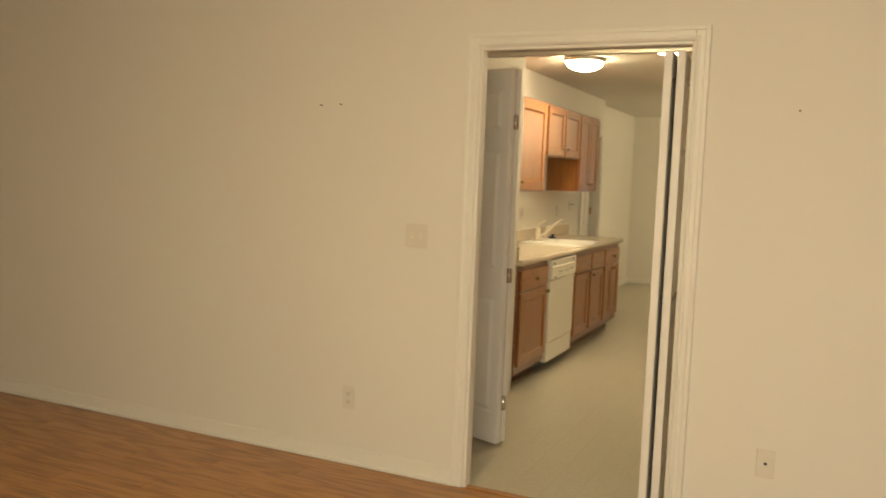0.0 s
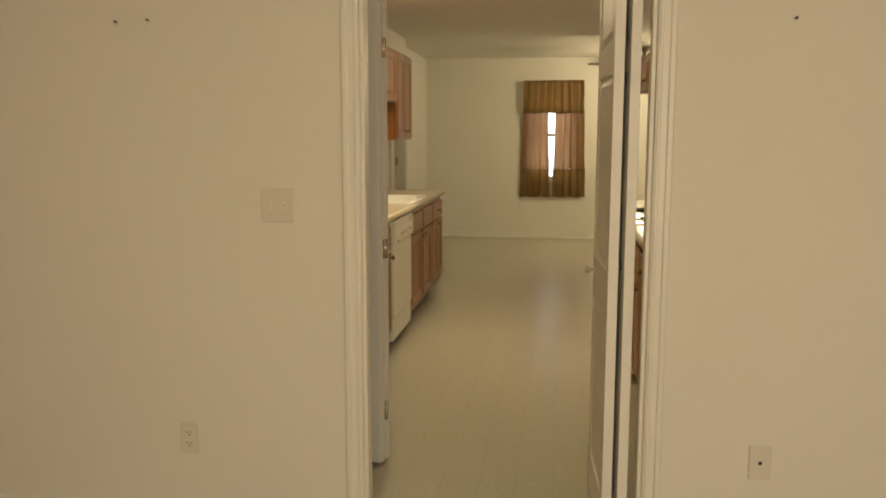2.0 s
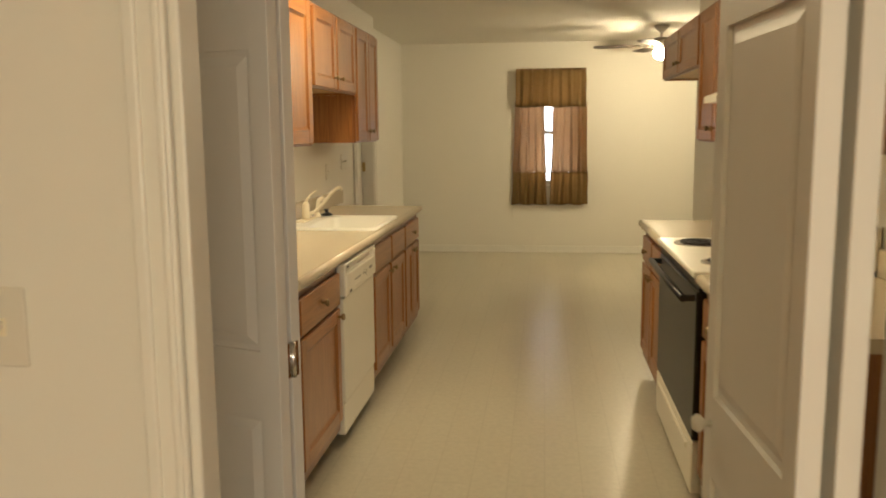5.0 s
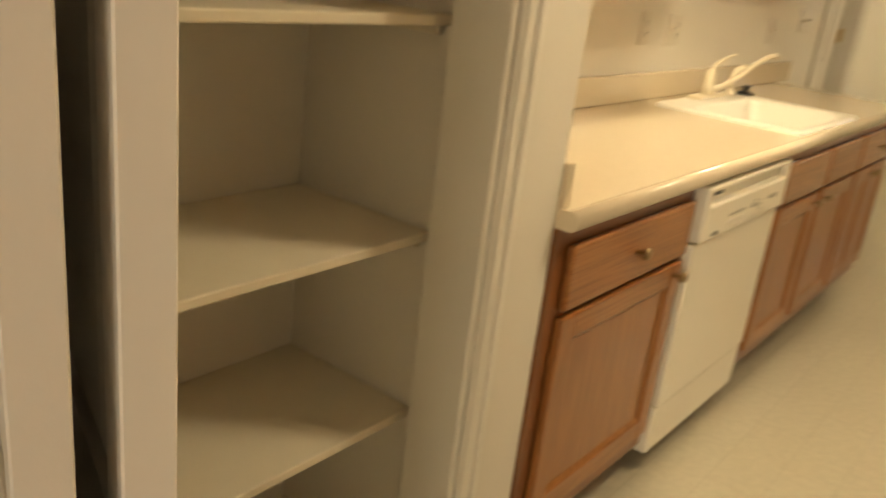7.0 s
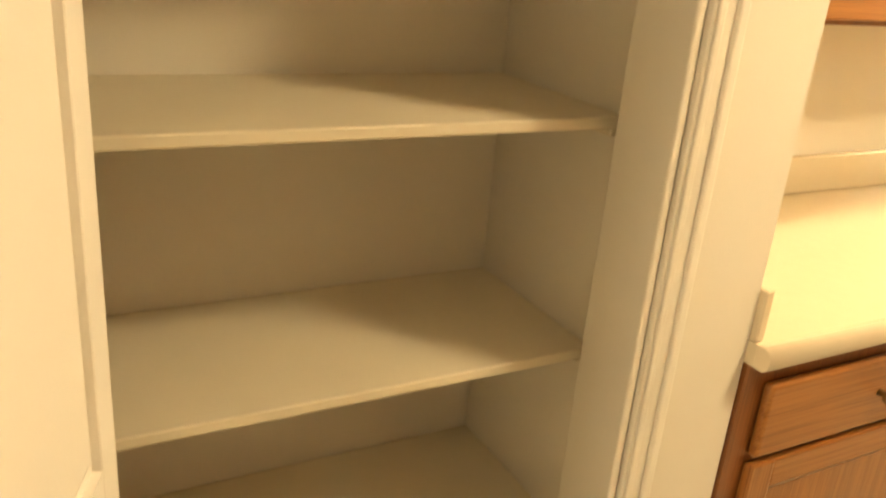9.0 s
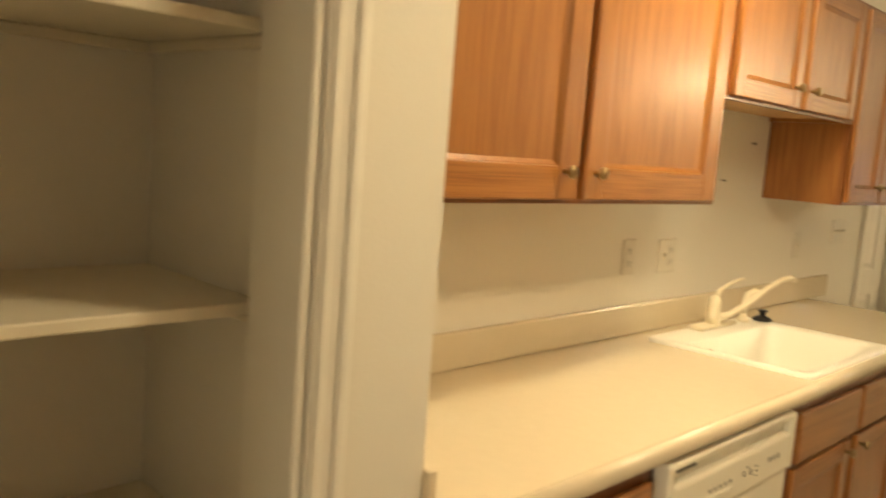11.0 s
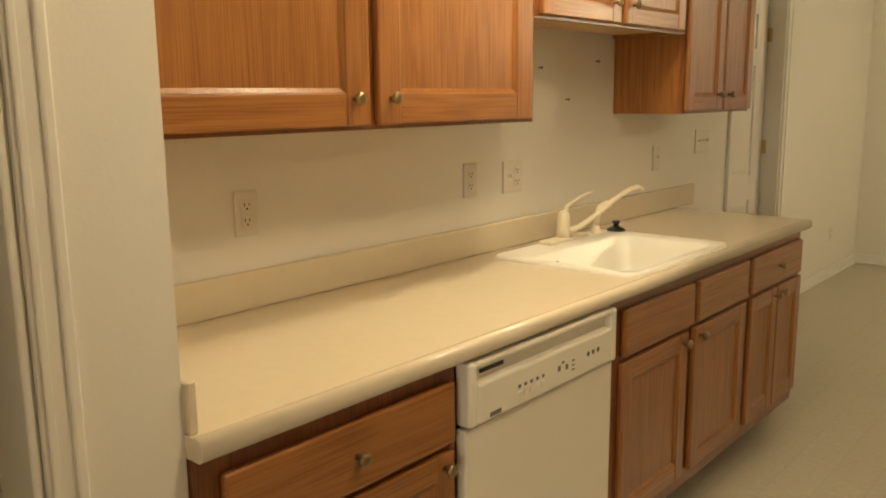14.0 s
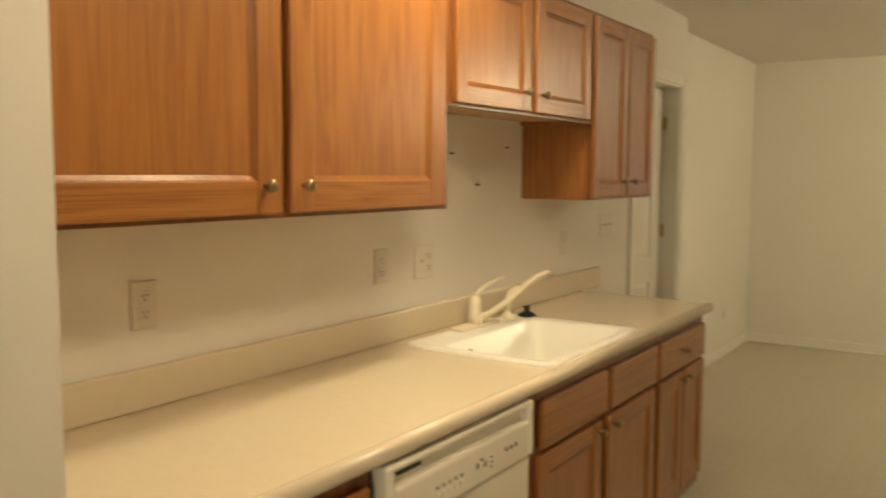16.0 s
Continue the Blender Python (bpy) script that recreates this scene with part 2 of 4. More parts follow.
def part(name, bm, material, parent, label=""):
    """One mesh object, given in room coordinates, under a thing or a part."""
    at = ROOT[parent.name]
    ob = link(name, bm, material, at)
    ob.parent = parent
    ROOT[ob.name] = at
    return tagged(ob, label)


def solo(name, bm, material, label="", category="", group="", kind="", at=(0, 0, 0)):
    ob = link(name, bm, material, at)
    ob.location = at
    ROOT[ob.name] = Vector(at)
    return tagged(ob, label, category, group, kind)


def wall(name, blocks, label):
    bm = bmesh.new()
    for a, b in blocks:
        bx(bm, a, b)
    return solo(name, bm, M_WALL, label, "wall", kind="structure")


# ---- plan ----
W = -1.72            # living-room face of the wall with the doorway
WK = W + 0.055        # its kitchen face
CZ = 2.44            # ceiling
FY = 7.03            # far wall of the eating area
DL, DR, DT = 1.022, 1.968, 2.050    # doorway
PX = 0.598           # face of the pantry wall
PL, PR, PT = -0.985, -0.150, 2.04     # pantry opening
YS = 0.075           # kitchen face of the pantry's end wall
SL, SR, ST = 3.775, 4.53, 2.02       # door in the sink wall
BX = -0.16           # side wall past the side door, set back
EX = 4.6             # far side of the eating area

wall("wall_doorway", [((-4.2, W, 0), (DL, WK, CZ)), ((DR, W, 0), (5.2, WK, CZ)), ((DL, W, DT), (DR, WK, CZ))],
     "off-white painted wall with a cased doorway to the kitchen")
wall("wall_sink", [((-0.14, WK, 0), (0, SL, CZ)), ((-0.14, SR, 0), (0, SR + 0.10, CZ)), ((-0.14, SL, ST), (0, SR, CZ)), ((-0.39, SR + 0.10, 0), (BX, FY, CZ))],
     "off-white painted kitchen wall behind the sink counter")
WX0, WX1, WZ0, WZ1 = 1.23, 1.89, 0.80, 2.02
wall("wall_far", [((-0.39, FY, 0), (WX0, FY + 0.14, CZ)), ((WX1, FY, 0), (EX + 0.12, FY + 0.14, CZ)),
                  ((WX0, FY, 0), (WX1, FY + 0.14, WZ0)), ((WX0, FY, WZ1), (WX1, FY + 0.14, CZ))],
     "off-white painted far wall with one window")
wall("wall_range", [((RX, WK, 0), (RX + 0.12, 4.12, CZ))], "off-white painted kitchen wall behind the range")
wall("wall_eating_area", [((RX + 0.12, 4.00, 0), (EX, 4.12, CZ)), ((EX, 4.00, 0), (EX + 0.12, FY, CZ))], "off-white painted walls of the eating area")
wall("wall_pantry", [((0, -0.115, 0), (PX, YS, CZ)), ((PX - 0.11, PR, 0), (PX, -0.115, CZ)), ((PX - 0.11, PL, PT), (PX, PR, CZ)),
                     ((PX - 0.11, WK, 0), (PX, PL, CZ))], "off-white painted walls round the pantry closet")
# unseen enclosure behind the walk, with an opening for the added window
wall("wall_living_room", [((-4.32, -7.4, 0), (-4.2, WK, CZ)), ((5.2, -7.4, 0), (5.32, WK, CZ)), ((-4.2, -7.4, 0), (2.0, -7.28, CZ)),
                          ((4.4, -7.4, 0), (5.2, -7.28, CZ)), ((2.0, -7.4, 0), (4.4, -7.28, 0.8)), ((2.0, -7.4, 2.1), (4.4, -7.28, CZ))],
     "off-white painted walls closing the living room unseen, open for the added window")
# box added out of view to keep sky light from the door gap
wall("wall_sky_block", [((-1.22, SL - 0.22, 0), (-1.10, SR + 0.10, CZ)), ((-1.10, SL - 0.22, 0), (-0.142, SL - 0.10, CZ)), ((-1.10, SR + 0.002, 0), (-0.142, SR + 0.10, CZ))],
     "off-white painted walls added behind the side door to block sky light")
solo("floor_sky_block", box((-1.10, SL - 0.10, -0.1), (-0.392, SR, -0.001)), M_VINYL, "pale beige vinyl floor of the added light-blocking box behind the side door", "floor", kind="structure")
solo("ceiling", box((-4.4, -7.5, CZ), (5.4, FY + 0.2, CZ + 0.12)), M_CEIL, "white textured flat ceiling", "ceiling", kind="structure")
solo("floor_kitchen", box((-0.39, W + 0.02, -0.1), (EX, FY, 0)), M_VINYL, "pale beige sheet vinyl floor with faint narrow strips", "floor", kind="structure")
floor_lr = solo("floor_living_room", box((-4.2, -7.3, -0.1), (5.2, W + 0.02, -0.012)), M_SEAM, "orange-brown wood plank floor", "floor", kind="structure")

# ---- openings: casings, jambs, doors ----
def casing(name, blocks, label):
    """Door trim with a stepped profile: each block is a pair of corners."""
    bm = bmesh.new()
    for a, b in blocks:
        bx(bm, a, b, 0.004, seg=2)
    return solo(name, bm, M_TRIM, label, "door trim", kind="structure")


C = 0.058
casing("trim_doorway", [
    ((DL - C, W - 0.014, 0), (DL, W, DT + C)), ((DR, W - 0.014, 0), (DR + C, W, DT + C)), ((DL, W - 0.014, DT), (DR, W, DT + C)),
    ((DL - C, W - 0.020, 0), (DL - C + 0.020, W - 0.010, DT + C)), ((DR + C - 0.020, W - 0.020, 0), (DR + C, W - 0.010, DT + C)),
    ((DL - C + 0.020, W - 0.020, DT + C - 0.020), (DR + C - 0.020, W - 0.010, DT + C)),
    ((DL - 0.018, W - 0.018, 0), (DL - 0.006, W - 0.010, DT + 0.018)), ((DR + 0.006, W - 0.018, 0), (DR + 0.018, W - 0.010, DT + 0.018)),
    ((DL - 0.006, W - 0.018, DT + 0.006), (DR + 0.006, W - 0.010, DT + 0.018))], "off-white moulded casing round the kitchen doorway")
J = 0.016
casing("jamb_doorway", [((DL, W - 0.004, 0), (DL + J, WK + 0.004, DT)), ((DR - J, W - 0.004, 0), (DR, WK + 0.004, DT)),
                        ((DL + J, W - 0.004, DT - J), (DR - J, WK + 0.004, DT))], "off-white painted door jamb of the kitchen doorway")
solo("track_doorway", box((DL + J, W + 0.045, DT - J - 0.022), (DR - J, W + 0.075, DT - J), 0.002), M_PEWTER, "metal folding-door track under the door head", "door track", kind="structure")
casing("trim_pantry", [
    ((PX, PR, 0), (PX + 0.013, PR + C, PT + C)), ((PX, PL - C, 0), (PX + 0.013, PL, PT + C)), ((PX, PL, PT), (PX + 0.013, PR, PT + C)),
    ((PX + 0.010, PR + C - 0.018, 0), (PX + 0.020, PR + C, PT + C)), ((PX + 0.010, PL - C, 0), (PX + 0.020, PL - C + 0.018, PT + C)),
    ((PX + 0.010, PR + 0.006, 0), (PX + 0.018, PR + 0.020, PT + 0.02)), ((PX + 0.010, PL - 0.020, 0), (PX + 0.018, PL - 0.006, PT + 0.02)),
    ((PX + 0.010, PL, PT + 0.006), (PX + 0.018, PR, PT + 0.020)), ((PX + 0.010, PL, PT + C - 0.018), (PX + 0.020, PR, PT + C))],
    "off-white moulded casing round the pantry opening")
casing("jamb_pantry", [((PX - 0.115, PR - J, 0), (PX + 0.004, PR, PT)), ((PX - 0.115, PL, 0), (PX + 0.004, PL + J, PT)),
                       ((PX - 0.115, PL + J, PT - J), (PX + 0.004, PR - J, PT))], "off-white painted jamb of the pantry opening")
casing("trim_sink_wall_door", [
    ((0, SL - C, 0), (0.014, SL, ST + C)), ((0, SR, 0), (0.014, SR + C, ST + C)), ((0, SL, ST), (0.014, SR, ST + C)),
    ((0.010, SR + C - 0.018, 0), (0.020, SR + C, ST + C)), ((0.010, SL - C, 0), (0.020, SL - C + 0.018, ST + C))], "off-white casing round the side door")
casing("jamb_sink_wall_door", [((-0.14, SR - J, 0), (0.004, SR, ST)), ((-0.14, SL, 0), (0.004, SL + J, ST)), ((-0.14, SL + J, ST - J), (0.004, SR - J, ST))],
       "off-white jamb of the side door")


def panel_door(name, width, height, thick, cols, label, hinge_side=None):
    """A moulded panel leaf lying along +x from the origin, y through its thickness: stiles and rails round raised panels."""
    t = thing(name, (0, 0, 0), label, "door")
    st = 0.052 if cols == 1 else 0.095
    rails = [(0.0, 0.17), (0.80, 0.95), (1.60, 1.70), (height - 0.10, height)]
    bm = bmesh.new()
    xs = [(0.0, st), (width - st, width)]
    if cols == 2:
        xs.append((width / 2 - 0.045, width / 2 + 0.045))
    for a, b in xs:
        bx(bm, (a, 0, 0), (b, thick, height), 0.0015)
    holes = []
    edges = sorted(xs)
    for (_, a), (b, _) in zip(edges, edges[1:]):
        for z0, z1 in rails:
            bx(bm, (a - 0.001, 0.0005, z0), (b + 0.001, thick - 0.0005, z1))
        for (_, z0), (z1, _) in zip(rails, rails[1:]):
            holes.append((a, b, z0, z1))
    part("frame", bm, M_DOOR, t)
    for a, b, z0, z1 in holes:
        bm = bmesh.new()
        bx(bm, (a - 0.001, 0.010, z0 - 0.001), (b + 0.001, thick - 0.010, z1 + 0.001))
        # raised field with sloping sides, both faces
        for y0, y1 in ((0.010, 0.002), (thick - 0.010, thick - 0.002)):
            g, k = 0.012, 0.034
            v = [bm.verts.new((x, y0, z)) for x, z in ((a + g, z0 + g), (b - g, z0 + g), (b - g, z1 - g), (a + g, z1 - g))]
            w = [bm.verts.new((x, y1, z)) for x, z in ((a + k, z0 + k), (b - k, z0 + k), (b - k, z1 - k), (a + k, z1 - k))]
            bm.faces.new(w)
            for i in range(4):
                bm.faces.new((v[i], v[(i + 1) % 4], w[(i + 1) % 4], w[i]))
        part("panel", bm, M_DOOR, t)
    return t


def hinge(parent, x, y, z, material=M_CHROME):
    bm = box((x - 0.003, y - 0.022, z - 0.040), (x + 0.003, y + 0.022, z + 0.040), 0.001)
    h = part("hinge", bm, material, parent, "metal butt hinge")
    part("knuckle", lathe(bmesh.new(), (x + 0.005, y, z - 0.040), [(0.0055, 0), (0.0055, 0.08)], n=10), material, h)
    return h


LEAF = 0.46
# pantry folding door, folded out into the kitchen
PLEAF = 0.375
pa = panel_door("folding_door", PLEAF, 2.03, 0.033, 1, "off-white panelled folding door leaf standing open at the pantry")
for z in (0.22, 0.925, 1.75):
    hinge(pa, PLEAF + 0.003, -0.004, z)
pa.matrix_basis = pose(PX + 0.002, -0.902, 0.015, 0, 0, -20.0)
tagged(pa, group="pantry folding door")
pb = panel_door("folding_door", PLEAF, 2.03, 0.033, 1, "off-white panelled folding door leaf folded against its pair at the pantry")
pb.matrix_basis = pose(PX - 0.008, -0.962, 0.015, 0, 0, -20.0)
tagged(pb, group="pantry folding door")
# doorway folding door, folded at the other jamb
da = panel_door("folding_door", LEAF, 2.0, 0.033, 1, "off-white panelled folding door leaf standing open in the kitchen doorway")
da.matrix_basis = pose(DR - J - 0.027, W + 0.030, 0.015, 0, 0, 95.0)
tagged(da, group="doorway folding door")
db = panel_door("folding_door", LEAF, 2.0, 0.033, 1, "off-white panelled folding door leaf with a white knob in the kitchen doorway")
for z in (0.22, 0.97, 1.75):
    hinge(db, LEAF + 0.003, -0.006, z, M_BRASS)
k = part("knob", lathe(bmesh.new(), (LEAF - 0.05, 0.033, 0.90), [(0.006, 0), (0.006, 0.012), (0.014, 0.018), (0.017, 0.026), (0.012, 0.034), (0.002, 0.036)], axis="y", n=16), M_PLATE, db, "round white knob")
db.matrix_basis = pose(DR - J - 0.079, W + 0.022, 0.015, 0, 0, 93.5)
tagged(db, group="doorway folding door")
# door in the sink wall, ajar
sd = panel_door("door", SR - SL - 2 * J - 0.008, ST - J - 0.012, 0.035, 2, "off-white panelled side door standing ajar on brass hinges")
for z in (0.20, 1.12, 1.78):
    hinge(sd, SR - SL - 2 * J - 0.002, -0.006, z, M_HINGE)
# swung ajar about its back edge, away from the kitchen
pin = Vector((-0.130, SR - J - 0.004, 0.0))
sd.matrix_basis = Matrix.Translation(pin) @ Matrix.Rotation(radians(-16), 4, "Z") @ Matrix.Translation(-pin) @ pose(-0.095, SL + J + 0.001, 0.008, 0, 0, 90)


# ---- trim along the floors ----
def baseboard(name, a, b, inward, label):
    """A skirting with a rounded top and a shoe moulding, from a to b (plan points), standing out to inward."""
    bm = bmesh.new()
    (x0, y0), (x1, y1), (ix, iy) = a, b, inward
    bx(bm, (x0, y0, 0), (x1 + ix * 0.012, y1 + iy * 0.012, 0.082), 0.004, seg=2)
    bx(bm, (x0 + ix * 0.012, y0 + iy * 0.012, 0), (x1 + ix * 0.026, y1 + iy * 0.026, 0.020), 0.006, seg=2)
    return solo(name, bm, M_TRIM, label, "baseboard", kind="structure")


baseboard("baseboard_doorway", (-4.2, W), (DL - C, W), (0, -1), "off-white baseboard with shoe moulding under the living room wall")
baseboard("baseboard_doorway", (DR + C, W), (5.2, W), (0, -1), "off-white baseboard with shoe moulding under the living room wall")
baseboard("baseboard_far", (BX, FY), (EX, FY), (0, -1), "off-white baseboard along the far wall")
baseboard("baseboard_sink", (0, 3.10), (0, SL - C), (1, 0), "off-white baseboard beside the counter")
baseboard("baseboard_sink", (BX, SR + 0.11), (BX, FY - 0.03), (1, 0), "off-white baseboard along the side wall")
baseboard("baseboard_range", (RX, 2.24), (RX, 4.12), (-1, 0), "off-white baseboard along the refrigerator bay")
baseboard("baseboard_pantry", (0.095, -0.115), (PX - 0.12, -0.115), (0, -1), "off-white baseboard inside the pantry")
solo("threshold", box((DL + J, W - 0.012, -0.004), (DR - J, W + 0.035, 0.006), 0.004, seg=2), M_PLANK, "narrow wooden threshold strip in the doorway", "threshold", kind="structure")

# ---- pantry ----
wall("wall_pantry_back", [((0.0, WK, 0), (0.090, -0.115, CZ))], "off-white painted back wall of the pantry")
for z in (0.486, 0.858, 1.245, 1.630):
    s = thing("pantry_shelf", (0.25, -0.75, z), "cream painted wooden pantry shelf, empty", "shelf", "pantry shelves")
    part("board", box((0.092, WK + 0.002, z - 0.018), (0.452, -0.117, z), 0.003, seg=2), M_SHELF, s)
    part("cleat", box((0.092, -0.130, z - 0.036), (0.432, -0.117, z - 0.018), 0.003), M_SHELF, s)
    part("back_cleat", box((0.092, WK + 0.002, z - 0.036), (0.105, -0.132, z - 0.018), 0.003), M_SHELF, s)


# ---- kitchen cabinets ----
def knob_on(parent, m, u, d, z, axis):
    part("knob", lathe(bmesh.new(), m(u, d, z), [(0.007, 0), (0.0055, 0.006), (0.0055, 0.012), (0.013, 0.016), (0.0155, 0.022), (0.012, 0.028), (0.002, 0.030)], axis=axis, n=14),
         M_BRASS, parent, "small round antique brass knob")


def framed_door(t, m, axis, u0, u1, z0, z1, d, knob, s=0.060):
    """A cabinet door: mitred-looking stiles and rails round a recessed flat panel; knob at (u, z)."""
    th = 0.020
    door = part("door", box((u0 + s - 0.004, d + 0.001, z0 + s - 0.004), (u1 - s + 0.004, d + 0.009, z1 - s + 0.004), 0, m), M_OAKV, t, "honey oak frame door")
    for a, b in ((u0, u0 + s), (u1 - s, u1)):
        part("stile", box((a, d, z0), (b, d + th, z1), 0.005, m, 2), M_OAKV, door)
    for a, b in ((z0, z0 + s), (z1 - s, z1)):
        part("rail", box((u0 + s - 0.003, d + 0.0008, a + 0.0006), (u1 - s + 0.003, d + th - 0.0012, b - 0.0006), 0.004, m, 2), M_OAKH, door)
    bead = bmesh.new()
    outer, inner = [], []
    for q, e, k in ((outer, 0.0, 0.0155), (inner, 0.011, 0.0095)):
        for u, z in ((u0 + s + e, z0 + s + e), (u1 - s - e, z0 + s + e), (u1 - s - e, z1 - s - e), (u0 + s + e, z1 - s - e)):
            q.append(bead.verts.new(m(u, d + k, z)))
    for i in range(4):
        bead.faces.new((outer[i], outer[(i + 1) % 4], inner[(i + 1) % 4], inner[i]))
    part("bead", bead, M_OAKV, door)
    if knob:
        knob_on(door, m, knob[0], d + th, knob[1], axis)


def drawer_front(t, m, axis, u0, u1, z0, z1, d, knob=True):
    bm = box((u0, d, z0), (u1, d + 0.020, z1), 0.008, m, 3)
    dr = part("drawer_front", bm, M_OAKH, t, "honey oak drawer front")
    if knob:
        knob_on(dr, m, (u0 + u1) / 2, d + 0.020, (z0 + z1) / 2, axis)


def base_cabinet(m, axis, u0, u1, drawers, doors, label, group, no_drawer_knob=False):
    """drawers and doors: lists of (u0, u1[, knob side]); the body stands on a recessed toe kick."""
    t = thing("base_cabinet", m((u0 + u1) / 2, 0.3, 0), label, "cabinet", group)
    for name, a, b in (("side_panel", (u0, 0.004, 0.105), (u0 + 0.018, 0.585, 0.872)),
                       ("side_panel", (u1 - 0.018, 0.004, 0.105), (u1, 0.585, 0.872)),
                       ("bottom_panel", (u0 + 0.018, 0.004, 0.105), (u1 - 0.018, 0.585, 0.123)),
                       ("back_panel", (u0 + 0.018, 0.004, 0.123), (u1 - 0.018, 0.014, 0.872))):
        part(name, box(a, b, 0, m), M_OAKV, t)
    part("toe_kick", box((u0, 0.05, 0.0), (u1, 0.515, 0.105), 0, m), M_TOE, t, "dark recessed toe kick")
    ff = bmesh.new()
    for a, b in ((u0, max(u0 + 0.04, doors[0][0] + 0.012)), (u1 - 0.04, u1)):
        bx(ff, (a, 0.585, 0.105), (b, 0.604, 0.872), 0.001, m)
    bx(ff, (u0 + 0.04, 0.586, 0.800), (u1 - 0.04, 0.6035, 0.872), 0, m)
    bx(ff, (u0 + 0.04, 0.586, 0.660), (u1 - 0.04, 0.6035, 0.690), 0, m)
    bx(ff, (u0 + 0.04, 0.586, 0.105), (u1 - 0.04, 0.6035, 0.172), 0, m)
    for a, b in zip(doors, doors[1:]):
        bx(ff, (a[1] - 0.012, 0.587, 0.172), (b[0] + 0.012, 0.603, 0.800), 0, m)
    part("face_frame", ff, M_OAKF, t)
    for a, b in drawers:
        drawer_front(t, m, axis, a, b, 0.686, 0.830, 0.604, not no_drawer_knob)
    for a, b, side in doors:
        u = a + 0.035 if side < 0 else b - 0.035
        framed_door(t, m, axis, a, b, 0.160, 0.672, 0.604, (u, 0.640))
    return t


def wall_cabinet(m, axis, u0, u1, z0, z1, doors, label, group, depth=0.305):
    t = thing("wall_cabinet", m((u0 + u1) / 2, 0.15, z0), label, "cabinet", group)
    for name, a, b in (("side_panel", (u0, 0.001, z0), (u0 + 0.016, depth - 0.019, z1)),
                       ("side_panel", (u1 - 0.016, 0.001, z0), (u1, depth - 0.019, z1)),
                       ("top_panel", (u0 + 0.016, 0.001, z1 - 0.016), (u1 - 0.016, depth - 0.019, z1)),
                       ("back_panel", (u0 + 0.016, 0.001, z0 + 0.03), (u1 - 0.016, 0.008, z1 - 0.016))):
        part(name, box(a, b, 0, m), M_OAKV, t)
    part("bottom", box((u0 + 0.016, 0.002, z0 + 0.014), (u1 - 0.016, depth - 0.019, z0 + 0.028), 0, m), M_OAKRAW, t, "pale unfinished underside")
    ff = bmesh.new()
    for a, b in ((u0, max(u0 + 0.038, doors[0][0] + 0.012)), (min(u1 - 0.038, doors[-1][1] - 0.012), u1)):
        bx(ff, (a, depth - 0.019, z0), (b, depth, z1), 0.001, m)
    for a, b in ((z0, z0 + 0.038), (z1 - 0.038, z1)):
        bx(ff, (u0 + 0.038, depth - 0.0185, a + 0.0005), (u1 - 0.038, depth - 0.0005, b - 0.0005), 0, m)
    for a, b in zip(doors, doors[1:]):
        bx(ff, (a[1] - 0.012, depth - 0.018, z0 + 0.038), (b[0] + 0.012, depth - 0.001, z1 - 0.038), 0, m)
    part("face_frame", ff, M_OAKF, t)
    for a, b, side in doors:
        u = a + 0.040 if side < 0 else b - 0.052
        framed_door(t, m, axis, a, b, z0 + 0.010, z1 - 0.018, depth, (u, z0 + 0.074), 0.076 if z1 - z0 > 0.6 and b - a > 0.5 else 0.060)
    return t


G = "sink wall base cabinets"
base_cabinet(left, "x", YS + 0.004, 0.745, [(0.128, 0.728)], [(0.128, 0.722, 1)], "honey oak base cabinet with one drawer over one door", G)
base_cabinet(left, "x", 1.412, 2.476, [(1.500, 1.978), (2.009, 2.458)], [(1.490, 1.932, 1), (1.988, 2.440, -1)], "honey oak sink base cabinet with two doors below false drawers", G, True)
base_cabinet(left, "x", 2.478, 3.080, [(2.495, 3.062)], [(2.495, 2.775, 1), (2.787, 3.062, -1)], "honey oak base cabinet with one drawer over two narrow doors", G)
G = "sink wall upper cabinets"
UB, UT = 1.370, 2.110
wall_cabinet(left, "x", YS + 0.004, 1.476, UB, UT, [(0.100, 0.782, 1), (0.810, 1.444, -1)], "honey oak wall cabinet with two tall doors", G)
wall_cabinet(left, "x", 1.478, 2.500, 1.672, UT, [(1.500, 1.966, 1), (2.005, 2.460, -1)], "short honey oak wall cabinet above the sink", G)
wall_cabinet(left, "x", 2.502, 3.180, UB, UT, [(2.512, 2.848, 1), (2.866, 3.165, -1)], "honey oak wall cabinet with two narrow doors", G)
G = "range wall base cabinets"
RN0, RN1 = 0.310, 1.300
base_cabinet(right, "-x", -0.62, RN0 - 0.004, [(-0.590, -0.160), (-0.130, 0.280)], [(-0.590, -0.160, 1), (-0.130, 0.280, -1)], "two-door honey oak base cabinet with drawers beside the range", G)
base_cabinet(right, "-x", RN1 + 0.004, 2.17, [(1.330, 1.730), (1.755, 2.140)], [(1.330, 1.730, 1), (1.755, 2.140, -1)], "two-door honey oak base cabinet with drawers past the range", G)
G = "range wall upper cabinets"
wall_cabinet(right, "-x", -0.62, RN0 - 0.004, UB, UT, [(-0.590, -0.160, 1), (-0.130, 0.280, -1)], "honey oak wall cabinet beside the range hood", G)
wall_cabinet(right, "-x", RN0, RN1, 1.705, UT, [(0.340, 0.785, 1), (0.825, 1.270, -1)], "short honey oak wall cabinet above the range hood", G)
wall_cabinet(right, "-x", RN1 + 0.004, 2.255, UB, UT, [(1.330, 1.765, 1), (1.790, 2.230, -1)], "honey oak wall cabinet with two tall doors beyond the hood", G)
